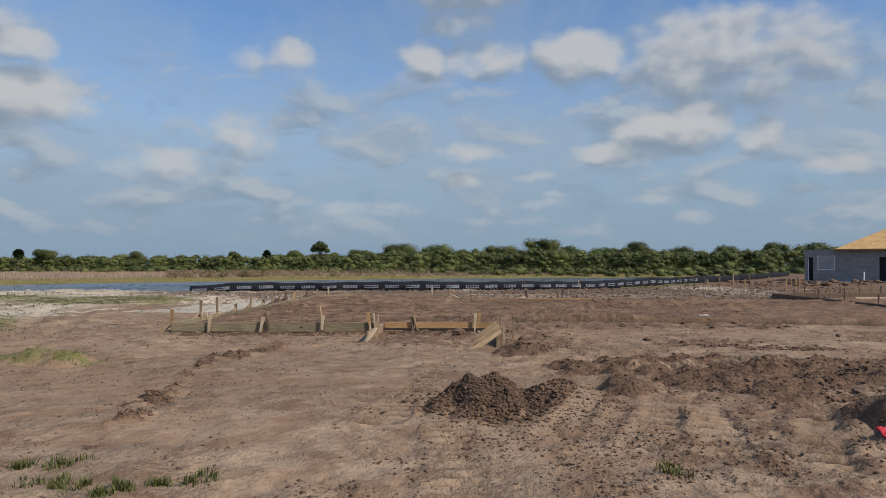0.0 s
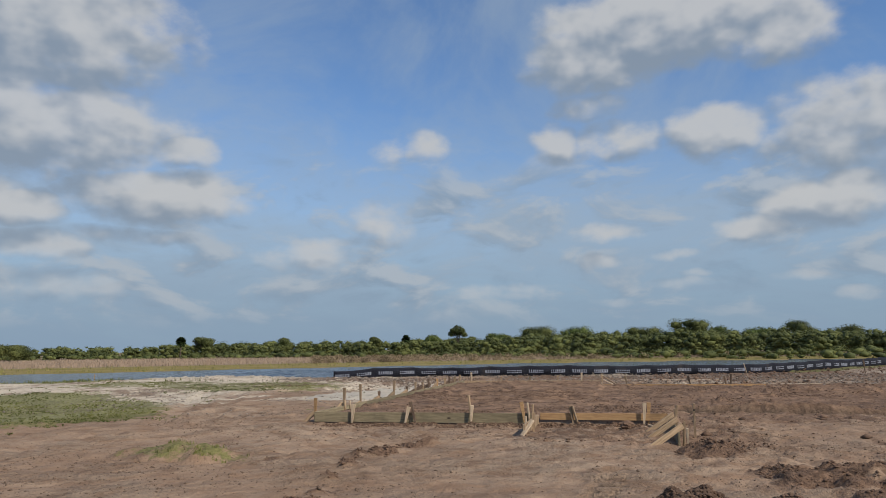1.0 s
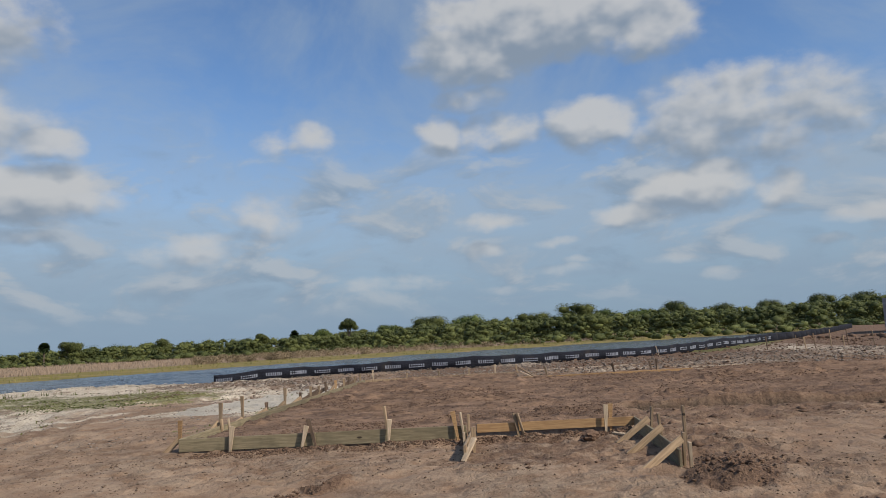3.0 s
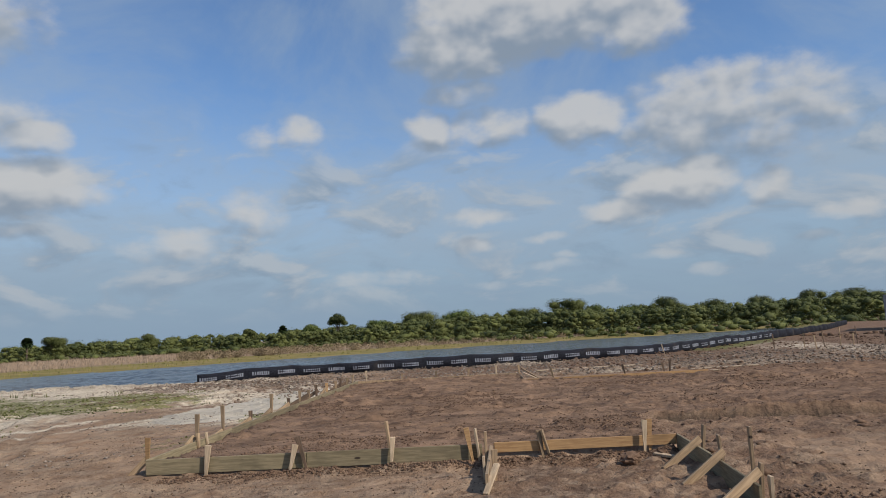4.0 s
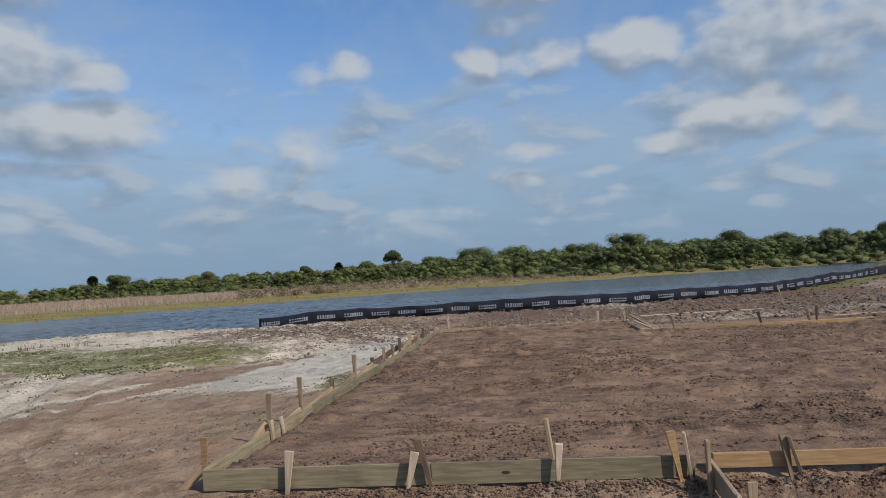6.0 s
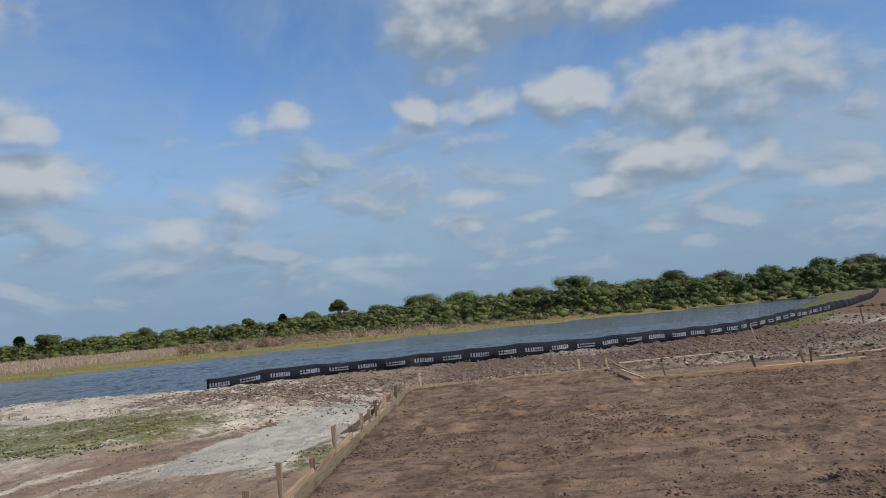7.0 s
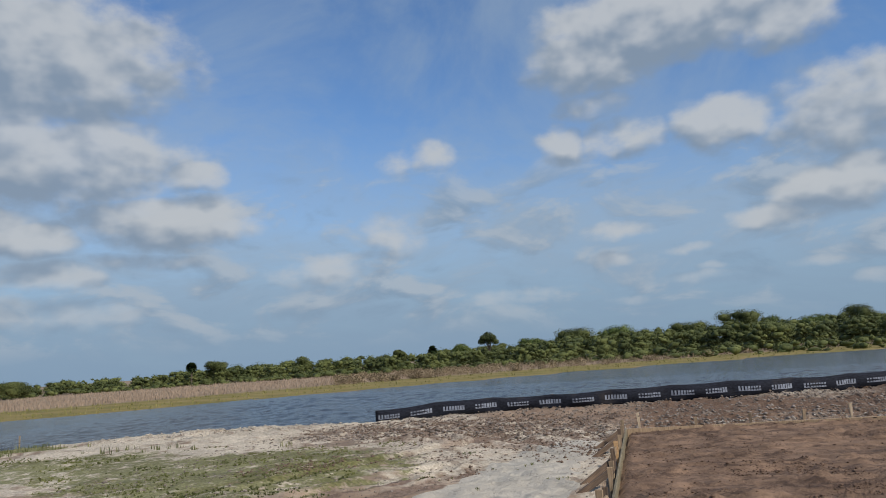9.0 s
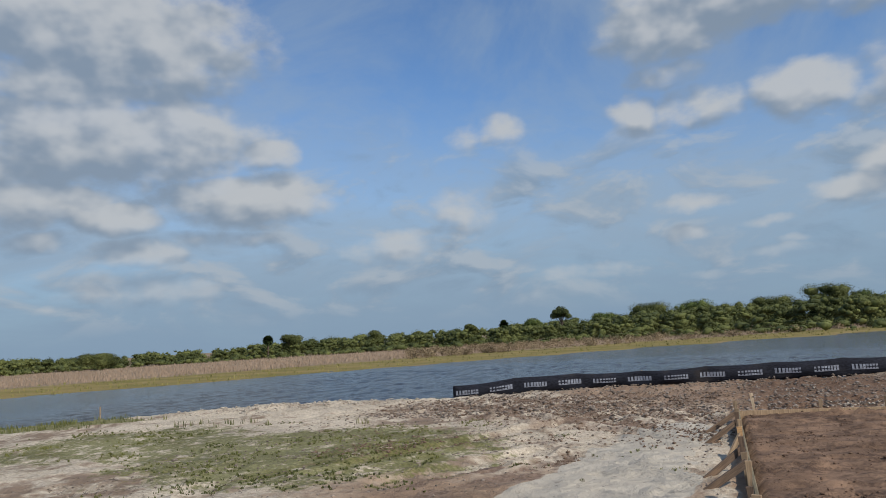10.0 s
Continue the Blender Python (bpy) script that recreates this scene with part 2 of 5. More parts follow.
    c = k.mix(k.ramp(k.math("ADD", zone("marl"), k.math("MULTIPLY_ADD", n_mid, 0.5, -0.25)), 0.42, 0.58), c, marl)
    grass = k.mix(k.ramp(n_fine, 0.35, 0.65), (0.095, 0.105, 0.030), (0.20, 0.195, 0.065))
    gm = k.math("ADD", zone("grass"), k.math("MULTIPLY_ADD", k.noise(co, 2.6, 6.0, 0.75).outputs[0], 1.9, -1.05))
    c = k.mix(k.math("MULTIPLY", k.ramp(gm, 0.32, 0.6), 0.85), c, grass)
    far = k.mix(k.ramp(k.noise(k.vec("MULTIPLY", co, (0.35, 1.0, 1.0)).outputs[0], 0.25, 5.0, 0.65).outputs[0], 0.35, 0.65), (0.185, 0.158, 0.045), (0.27, 0.205, 0.078))
    c = k.mix(zone("meadow"), c, far)
    c = k.mix(k.math("MULTIPLY", zone("reed"), 0.9), c, k.mix(k.ramp(n_mid, 0.35, 0.65), (0.23, 0.165, 0.115), (0.31, 0.235, 0.165)))
    # dark wet shore, and the cut's face with its shade painted in
    c = k.mix(k.math("MULTIPLY", zone("wet_and_shade"), 0.55), c, (0.09, 0.07, 0.05))
    fleck = k.ramp(k.noise(co, 5.5, 6.0, 0.72).outputs[0], 0.58, 0.68)
    c = k.mix(k.math("MULTIPLY", fleck, k.math("MULTIPLY_ADD", zone("meadow"), -0.55, 0.55)), c, k.mix(0.62, c, (0.03, 0.02, 0.015)))
    h = k.math("ADD", k.math("MULTIPLY", n_fine, 0.62), k.math("MULTIPLY", n_grit, 0.12))
    worn = k.math("MAXIMUM", k.ramp(k.noise(co, 0.45, 3.0, 0.6).outputs[0], 0.42, 0.6, 0.4, 1.0), k.math("MAXIMUM", zone("earth"), zone("track")))
    h = k.math("MULTIPLY", h, worn)
    return finish(m, k, c, 0.93, bump(k, k.math("ADD", h, k.math("MULTIPLY", k.noise(co, 4.5, 5.0, 0.7).outputs[0], k.math("MULTIPLY", worn, k.math("MULTIPLY_ADD", zone("pad"), -0.8, 1.5)))), 1.0, 0.1), extra={"Specular IOR Level": 0.2})


GROUND = ground_material()


def grain_material(name, dark, light, scale=18.0, rough=0.92, per_island=True):
    m, k = material(name)
    co = k.add("ShaderNodeTexCoord").outputs["Object"]
    n = k.noise(co, scale, 4.0, 0.65).outputs[0]
    f = k.ramp(n, 0.3, 0.7)
    if per_island:
        f = k.math("ADD", k.math("MULTIPLY", f, 0.4), k.math("MULTIPLY", k.add("ShaderNodeNewGeometry").outputs["Random Per Island"], 0.6))
    return finish(m, k, k.mix(f, dark, light), rough, bump(k, n, 0.5, 0.01), extra={"Specular IOR Level": 0.25})


CLOD = grain_material("earth_clod", (0.075, 0.045, 0.030), (0.21, 0.132, 0.087))
MOIST_CLOD = grain_material("moist_clod", (0.05, 0.031, 0.021), (0.15, 0.095, 0.064))
DRY_CLOD = grain_material("dry_soil_clod", (0.10, 0.066, 0.046), (0.23, 0.158, 0.11))
SHELL_ROCK = grain_material("shell_rock", (0.26, 0.215, 0.165), (0.60, 0.53, 0.44))
RUBBLE = grain_material("rubble_stone", (0.075, 0.055, 0.043), (0.36, 0.30, 0.245))


def leaf_material(name, dark, light):
    m, k = material(name)
    r = k.add("ShaderNodeNewGeometry").outputs["Random Per Island"]
    n = k.noise(k.add("ShaderNodeTexCoord").outputs["Object"], 0.16, 3.0).outputs[0]
    c = k.mix(k.math("ADD", k.math("MULTIPLY", r, 0.35), k.math("MULTIPLY", k.ramp(n, 0.36, 0.64), 0.65)), dark, light)
    return finish(m, k, c, 0.7, extra={"Specular IOR Level": 0.25})


LEAF = leaf_material("broad_leaves", (0.032, 0.044, 0.012), (0.12, 0.14, 0.04))
LEAF_LIGHT = leaf_material("young_leaves", (0.035, 0.06, 0.012), (0.15, 0.18, 0.05))
SCRUB = leaf_material("scrub_leaves", (0.032, 0.044, 0.012), (0.135, 0.148, 0.043))
BRUSH = leaf_material("dead_brush", (0.12, 0.088, 0.05), (0.30, 0.225, 0.135))
PALM_LEAF = leaf_material("palm_fronds", (0.015, 0.03, 0.008), (0.06, 0.085, 0.025))
REED = leaf_material("dry_reeds", (0.28, 0.205, 0.145), (0.35, 0.265, 0.19))
GRASS = leaf_material("green_grass", (0.058, 0.070, 0.018), (0.19, 0.19, 0.055))
BARK = grain_material("bark", (0.06, 0.045, 0.035), (0.14, 0.11, 0.085), 6.0, per_island=False)


def water_material():
    m, k = material("lake_water")
    co = k.add("ShaderNodeTexCoord").outputs["Object"]
    w1 = k.noise(k.vec("MULTIPLY", co, (1.0, 1.5, 1)).outputs[0], 2.1, 3.0, 0.6, 0.5).outputs[0]
    w2 = k.noise(co, 0.5, 2.0).outputs[0]
    h = k.math("ADD", w1, k.math("MULTIPLY", w2, 0.5))
    return finish(m, k, (0.034, 0.037, 0.040), 0.13, bump(k, h, 1.0, 0.10), extra={"IOR": 1.33})


WATER = water_material()


def fabric_material():
    m, k = material("silt_fence_fabric")
    co = k.add("ShaderNodeTexCoord").outputs["Object"]
    weave = k.noise(k.vec("MULTIPLY", co, (3.0, 3.0, 14.0)).outputs[0], 3.0, 4.0).outputs[0]
    c = k.mix(k.ramp(weave, 0.3, 0.7), (0.008, 0.009, 0.013), (0.022, 0.024, 0.034))
    c = k.mix(k.math("MULTIPLY", k.ramp(k.noise(co, 0.8, 4.0).outputs[0], 0.55, 0.75), 0.5), c, (0.06, 0.05, 0.042))
    return finish(m, k, c, 0.85, bump(k, weave, 0.4, 0.01), extra={"Specular IOR Level": 0.15})


FABRIC = fabric_material()
PRINT = grain_material("white_print", (0.13, 0.14, 0.175), (0.29, 0.31, 0.36), 9.0, 0.7, False)


def block_material():
    m, k = material("concrete_block")
    co = k.add("ShaderNodeTexCoord").outputs["Object"]
    sw = k.add("ShaderNodeSeparateXYZ", {0: co})
    uv = k.add("ShaderNodeCombineXYZ", {0: k.math("ADD", sw.outputs[0], sw.outputs[1]), 1: sw.outputs[2]}).outputs[0]
    b = k.add("ShaderNodeTexBrick", {"Vector": uv, "Color1": (0.23, 0.235, 0.245, 1), "Color2": (0.30, 0.305, 0.315, 1), "Mortar": (0.17, 0.17, 0.175, 1), "Scale": 1.0,
                                     "Mortar Size": 0.012, "Brick Width": 0.4, "Row Height": 0.2})
    n = k.noise(co, 1.2, 5.0).outputs[0]
    c = k.mix(k.math("MULTIPLY", k.ramp(n, 0.45, 0.7), 0.35), b.outputs["Color"], (0.16, 0.155, 0.15))
    return finish(m, k, c, 0.92, bump(k, b.outputs["Fac"], -0.6, 0.01))


BLOCK = block_material()
PLYWOOD = grain_material("roof_sheathing", (0.48, 0.29, 0.12), (0.62, 0.40, 0.18), 1.5, 0.85, False)
WHITE_PVC = grain_material("white_pvc", (0.66, 0.67, 0.68), (0.8, 0.8, 0.8), 6.0, 0.45, False)
# near-black colour that stands in for the unlit rooms behind the door openings
DOORWAY_SHADE = grain_material("doorway_shade", (0.02, 0.02, 0.022), (0.04, 0.04, 0.042), 2.0, 0.9, False)
WINDOW_FILM = grain_material("window_glass_film", (0.26, 0.28, 0.30), (0.33, 0.35, 0.37), 1.2, 0.35, False)
RED_CLOTH = grain_material("red_cloth", (0.42, 0.03, 0.05), (0.62, 0.06, 0.09), 12.0, 0.85, False)
STEEL = grain_material("rusted_steel", (0.10, 0.06, 0.04), (0.17, 0.10, 0.07), 20.0, 0.8, False)


# ---- building helpers ----
def mesh_object(name, bm, mat, smooth=False):
    me = bpy.data.meshes.new(name)
    bm.to_mesh(me)
    bm.free()
    me.materials.append(mat)
    if smooth:
        me.shade_smooth()
    return new(name, me)


def part(name, bm, mat, parent, label="", smooth=False):
    ob = mesh_object(name, bm, mat, smooth)
    ob.parent = parent
    return tagged(ob, label) if label else ob


def array_object(name, verts, faces, mat, smooth=False):
    """One mesh from arrays: verts (n, 3) and faces (m, 3 or 4)."""
    me = bpy.data.meshes.new(name)
    n, m, c = len(verts), len(faces), faces.shape[1]
    me.vertices.add(n)
    me.vertices.foreach_set("co", np.ascontiguousarray(verts, dtype=np.float32).ravel())
    me.loops.add(m * c)
    me.loops.foreach_set("vertex_index", np.ascontiguousarray(faces, dtype=np.int32).ravel())
    me.polygons.add(m)
    me.polygons.foreach_set("loop_start", np.arange(0, m * c, c, dtype=np.int32))
    me.update(calc_edges=True)
    me.materials.append(mat)
    if smooth:
        me.shade_smooth()
    return new(name, me)


def empty(name, x=0, y=0, z=0, rz=0):
    ob = new(name)
    ob.matrix_basis = pose(x, y, z, 0, 0, rz)
    return ob


def box(bm, m, sx, sy, sz, bevel=0.004, warp=0.0):
    """A bevelled box of that size, centred on the pose m, with slightly crooked corners."""
    r = bmesh.ops.create_cube(bm, size=1.0, matrix=Matrix.Diagonal((sx, sy, sz, 1)))
    vs = r["verts"]
    if warp:
        for v in vs:
            v.co += Vector([random.uniform(-warp, warp) for _ in range(3)])
    if bevel:
        es = {e for v in vs for e in v.link_edges}
        bv = bmesh.ops.bevel(bm, geom=list(es), offset=bevel, segments=1, affect="EDGES")
        vs = {v for f in bv["faces"] for v in f.verts} | {v for v in vs if v.is_valid}
    bmesh.ops.transform(bm, matrix=m, verts=list(vs))


def smoothstep(a, b, x):
    t = np.clip((x - a) / (b - a), 0, 1)
    return t * t * (3 - 2 * t)


def vnoise(x, y, seed=0):
    """Value noise on a unit lattice, -1 to 1."""
    xi, yi = np.floor(x).astype(np.int64), np.floor(y).astype(np.int64)
    fx, fy = x - xi, y - yi
    fx, fy = fx * fx * (3 - 2 * fx), fy * fy * (3 - 2 * fy)

    def lattice(a, b):
        h = (a * 374761393 + b * 668265263 + seed * 1442695041) & 0xFFFFFFFF
        h = ((h ^ (h >> 13)) * 1274126177) & 0xFFFFFFFF
        return ((h ^ (h >> 16)) & 0xFFFF) / 32767.5 - 1

    top = lattice(xi, yi) * (1 - fx) + lattice(xi + 1, yi) * fx
    bot = lattice(xi, yi + 1) * (1 - fx) + lattice(xi + 1, yi + 1) * fx
    return top * (1 - fy) + bot * fy


def fbm(x, y, scale, octaves=4, seed=0, gain=0.55):
    out, amp = np.zeros_like(x, dtype=float), 1.0
    for o in range(octaves):
        out += amp * vnoise(x * scale + 17.3 * o, y * scale - 9.1 * o, seed + o)
        scale, amp = scale * 2.03, amp * gain
    return out


# ---- ground ----
WATER_Z = -0.6
# shore of the lake: the site's bank, then the far bank back again
NEAR_SHORE = [(-75, -14), (-45, 4), (-28, 19.8), (-22, 23.2), (-16, 25.4), (-11.5, 27.4), (-5, 30.3), (3, 31.5), (10, 33.8), (15, 37.2), (20, 44.5), (24.5, 55), (33, 72), (44, 92), (54, 111), (57, 121)]
FAR_SHORE = [(38.5, 112), (15, 103), (-5, 93), (-30, 74), (-53, 52), (-75, 28), (-110, -5)]
LAKE = np.array(NEAR_SHORE + FAR_SHORE, dtype=float)


def lake_distance(x, y):
    """Distance to the shore, negative on the water, and whether the far bank is the nearer one."""
    best, far_best = np.full(x.shape, 1e9), np.full(x.shape, 1e9)
    inside = np.zeros(x.shape, dtype=bool)
    n = len(LAKE)
    for i in range(n):
        (x0, y0), (x1, y1) = LAKE[i], LAKE[(i + 1) % n]
        dx, dy = x1 - x0, y1 - y0
        t = np.clip(((x - x0) * dx + (y - y0) * dy) / (dx * dx + dy * dy), 0, 1)
        d = np.hypot(x - x0 - t * dx, y - y0 - t * dy)
        if len(NEAR_SHORE) - 1 <= i < n - 1:
            far_best = np.minimum(far_best, d)
        best = np.minimum(best, d)
        cross = (y0 > y) != (y1 > y)
        if dy:
            inside ^= cross & (x < dx * (y - y0) / dy + x0)
    return np.where(inside, -best, best), far_best <= best + 1e-6


def segment(x, y, x0, y0, x1, y1):
    """Distance from a line and the way along it."""
    dx, dy = x1 - x0, y1 - y0
    length = math.hypot(dx, dy)
    t = np.clip(((x - x0) * dx + (y - y0) * dy) / length ** 2, 0, 1)
    return np.hypot(x - x0 - t * dx, y - y0 - t * dy), t * length


# x, y, radius along x, along y, height of the earth heaps
HEAPS = [(7.78, -8.8, 0.72, 0.85, 0.29), (8.55, -8.5, 0.75, 0.7, 0.15), (10.2, -6.0, 1.6, 0.9, 0.15), (12.3, -5.7, 1.9, 0.8, 0.17), (11.4, -7.3, 1.5, 0.7, 0.13), (9.6, -7.9, 0.35, 0.5, 0.15),
         (13.9, -6.9, 1.6, 0.9, 0.16), (11.5, -8.3, 0.5, 0.5, 0.15), (12.15, -9.9, 0.85, 0.9, 0.30), (8.35, -3.9, 0.5, 0.6, 0.12), (15.5, -5.6, 2.0, 1.2, 0.2), (0.2, -5.55, 1.35, 0.6, 0.24)]
# dozer tracks with cleat prints, and smooth wheel marks: start, end, half width, depth, cleat pitch (0: smooth)
TRACKS = [(8.95, -11.5, 9.95, -8.6, 0.24, 0.03, 0.21), (9.75, -11.6, 10.35, -8.6, 0.22, 0.03, 0.21), (10.3, -11.9, 11.75, -8.6, 0.26, 0.035, 0.23), (8.3, -10.9, 9.35, -7.2, 0.24, 0.025, 0.22),
          (6.5, -10.6, 7.0, -5.4, 0.24, 0.018, 0.21), (7.6, -14.0, 7.3, -9.6, 0.22, 0.015, 0.2), (9.6, -6.6, 15.0, -4.6, 0.24, 0.025, 0.22), (5.1, -11.5, 1.8, -2.4, 0.22, 0.012, 0.0),
          (-2.0, -2.0, -6.5, 8.0, 0.3, 0.035, 0.0), (-3.4, -1.5, -9.0, 11.0, 0.3, 0.035, 0.0), (5.9, -15.0, 4.6, -9.4, 0.22, 0.015, 0.0), (8.9, -2.0, 15.0, 1.6, 0.28, 0.02, 0.0),
          (-5.3, 8.65, -3.0, 13.5, 0.35, 0.06, 0.0), (-6.8, 9.2, -3.4, 17.7, 0.35, 0.06, 0.0), (-1.4, 14.5, -7.5, 19.0, 0.35, 0.06, 0.2), (-1.0, 17.0, -8.0, 21.5, 0.35, 0.07, 0.2), (-2.0, 19.8, -9.5, 23.5, 0.35, 0.06, 0.2)]

# a broken ridge of earth pushed up by the blade: points along it
WINDROW = [(4.2, -11.0), (3.8, -9.6), (3.29, -7.0), (3.03, -4.6), (3.7, -3.2)]


def front_y(x):
    return 0.045 * x


def cut_y(x):
    return 3.9 - 0.09 * (x - 8.0)


def ground_parts(x, y):
    """Height of the ground and the zones of its surface."""
    d, far = lake_distance(x, y)
    soft = fbm(x, y, 0.12, 3, 3)
    left = smoothstep(-1.0, -7.0, x) * smoothstep(1.0, 10.0, y) * smoothstep(24.0, 17.0, y) * smoothstep(-25.0, -14.0, x)
    z = 0.03 * soft + 0.20 * left
    # the pad of fill inside the formwork and behind the trench
    fy = front_y(x)
    inner = smoothstep(0.02, 0.10, x) * smoothstep(0.02, 0.16, y - fy) * smoothstep(17.15, 17.0, y)
    right = smoothstep(7.95, 8.5, x)
    pad = inner * ((1 - right) + right * smoothstep(0.08, 0.18, y - cut_y(x)))
    notch = smoothstep(6.15, 6.3, x) * smoothstep(14.0, 14.15, y)
    pad_flat = pad * (1 - notch * 0.8) * smoothstep(34.0, 24.0, x)
    z = z * (1 - pad_flat) + pad_flat * (0.135 + 0.012 * soft)
    # soil banked against the boards, and the cut in front of the raised ground
    bank = np.exp(-((y - fy + 0.22) / 0.2) ** 2) * smoothstep(0.3, 0.9, x) * smoothstep(8.0, 7.7, x)
    z = z + 0.03 * bank * (1 + fbm(x, y, 4.0, 2, 40)) - 0.06 * np.exp(-((y - fy + 0.55) / 0.45) ** 2) * smoothstep(0.0, 0.6, x) * smoothstep(8.2, 7.8, x)
    trench = smoothstep(0.14, 0.06, np.abs(y - cut_y(x) - 0.05 * fbm(x, y, 0.5, 2, 60))) * smoothstep(8.2, 8.8, x) * smoothstep(30, 24, x)
    z = z - 0.13 * trench
    face = smoothstep(-0.06, 0.0, y - cut_y(x)) * smoothstep(0.16, 0.10, y - cut_y(x)) * smoothstep(8.2, 8.6, x) * smoothstep(30, 24, x)
    # earth heaps
    heap, near = np.zeros_like(x), np.zeros_like(x)
    wob = 1 + 0.35 * fbm(x, y, 1.1, 3, 8)
    for hx, hy, rx, ry, hh in HEAPS:
        r = np.sqrt(((x - hx) / rx) ** 2 + ((y - hy) / ry) ** 2) / wob
        heap = np.maximum(heap, hh * np.clip(1 - r * r, 0, 1) ** 1.15)
        near = np.maximum(near, smoothstep(1.35, 0.75, r))
    for (ax, ay), (bx, by) in zip(WINDROW, WINDROW[1:]):
        away, _ = segment(x, y, ax, ay, bx, by)
        away = away + 0.16 * fbm(x, y, 2.6, 3, 81)
        gap = smoothstep(-0.3, 0.3, fbm(x, y, 2.2, 3, 82))
        heap = np.maximum(heap, 0.085 * smoothstep(0.2, 0.02, away) * (0.35 + 0.65 * gap))
        near = np.maximum(near, 1.0 * smoothstep(0.30, 0.10, away) * (0.3 + 0.7 * gap))
    field = smoothstep(8.3, 10.0, x + 0.7 * soft) * smoothstep(-3.6, -5.2, y + 0.8 * soft) * smoothstep(-15, -11.5, y)
    yard = smoothstep(11.5, 13.0, x) * smoothstep(14.6, 15.6, y) * smoothstep(60, 35, x) * (y < 60) * (d > 1.0)
    lowland = smoothstep(8.0, 8.4, x) * smoothstep(4.2, 3.6, y) * smoothstep(-4.4, -3.0, y) * np.maximum(smoothstep(-0.3, 0.4, fbm(x, y, 0.4, 3, 19)), smoothstep(10.5, 9.0, x))
    earth = np.clip(np.maximum(np.maximum(near, field * 0.52), np.maximum(yard * 0.85, np.maximum(np.maximum(lowland * 0.62, (0.32 + 0.25 * smoothstep(4.6, 5.6, x)) * smoothstep(-0.6, 0.4, x) * smoothstep(9.5, 8.4, x) * smoothstep(-4.5, -2.0, y) * smoothstep(0.6, 0.2, y)), 0.42 * pad_flat * smoothstep(4.0, 9.0, x + 0.8 * soft)))), 0, 1)
    earth = np.maximum(earth, 0.85 * smoothstep(17.1, 17.6, y) * smoothstep(-1.5, 1.5, x) * (~far) * (d > 0.5))
    earth = np.where((x < 1.5) & (y < 0), earth * 0.3, earth)
    z = z + heap
    # tracks
    track, tread, groove_shade = np.zeros_like(x), np.zeros_like(x), np.zeros_like(x)
    for x0, y0, x1, y1, w, dep, pitch in TRACKS:
        dd, s = segment(x, y, x0, y0, x1, y1)
        dd = dd + 0.03 * fbm(x, y, 0.8, 2, 71)
        ends = smoothstep(0.0, 0.7, s) * smoothstep(0.0, 0.7, math.hypot(x1 - x0, y1 - y0) - s)
        inside = smoothstep(w, w * 0.6, dd) * ends
        lip = np.exp(-((dd - w * 1.25) / (w * 0.35)) ** 2) * ends
        z = z - dep * inside + dep * 0.6 * lip * (1 + 0.6 * fbm(x, y, 3.0, 2, 33))
        track = np.maximum(track, np.clip(lip * 0.55, 0, 1) * smoothstep(-0.5, 0.4, fbm(x, y, 0.7, 2, 34)))
        if pitch:
            cleat = np.abs(((s + 0.03 * fbm(x, y, 1.5, 2, 72)) / (pitch * 1.12)) % 1.0 - 0.5) * 2
            z = z + inside * (0.055 * smoothstep(0.45, 0.8, cleat) - 0.018) * smoothstep(-1.1, -0.6, fbm(x, y, 0.6, 2, 73))
            tread = np.maximum(tread, inside)
            # grooves between the ridges, where shade goes into the soil colour
            groove_shade = np.maximum(groove_shade, inside * smoothstep(0.62, 0.3, cleat) * smoothstep(-1.1, -0.6, fbm(x, y, 0.6, 2, 73)))
    earth = earth * (1 - 0.85 * tread)
    # shell ridge along the site's bank, then the slope into the lake
    land = ~far
    ridge = np.exp(-((d - 3.4) / 1.2) ** 2) * land * smoothstep(-10.5, -12.5, x) * smoothstep(-22.0, -16.5, x)
    z = z + ridge * (0.12 + 0.07 * fbm(x, y, 0.9, 3, 21))
    berm = np.exp(-((y - (18.6 + 0.08 * x)) / 0.9) ** 2) * smoothstep(-1.5, 0.5, x) * smoothstep(26, 18, x)
    z = z + berm * (0.03 + 0.04 * fbm(x, y, 1.3, 3, 24))
    drop = smoothstep(3.2, 0.0, d)
    z = np.where(land, z * (1 - drop * 0.9) + (WATER_Z + 0.02) * drop, z)
    far_z = WATER_Z + 0.02 + 0.16 * smoothstep(0, 22, d) + 0.5 * smoothstep(30, 200, d) + 0.05 * soft
    z = np.where(far, far_z, z)
    z = np.where(d < 0, WATER_Z - np.minimum(1.2, -d * 0.22), z)
    # roughness of the surface
    close = (np.abs(x) < 40) & (y < 45) & (y > -30)
    shell_w = smoothstep(0.0, -0.3, x) * smoothstep(-3.6, 1.6, y - np.where(x > -4.3, 6.6, 6.6 + 2.2 * (x + 4.3)) + soft)
    rough = 0.014 + 0.016 * smoothstep(-0.2, 0.6, fbm(x, y, 0.35, 3, 16)) + 0.045 * earth + 0.022 * shell_w * (d < 9) + 0.02 * smoothstep(16.5, 18.5, y)
    z = z + close * rough * fbm(x, y, 3.2, 4, 11, 0.62) + close * 0.009 * np.abs(fbm(x, y, 8.0, 2, 14))
    churn_dir = 0.72 * x + 0.69 * y
    churn = smoothstep(0.3, -0.8, x) * smoothstep(11.5, 15.0, y + 0.5 * x + soft) * smoothstep(25.5, 22.5, y) * smoothstep(-12.0, -8.0, x)
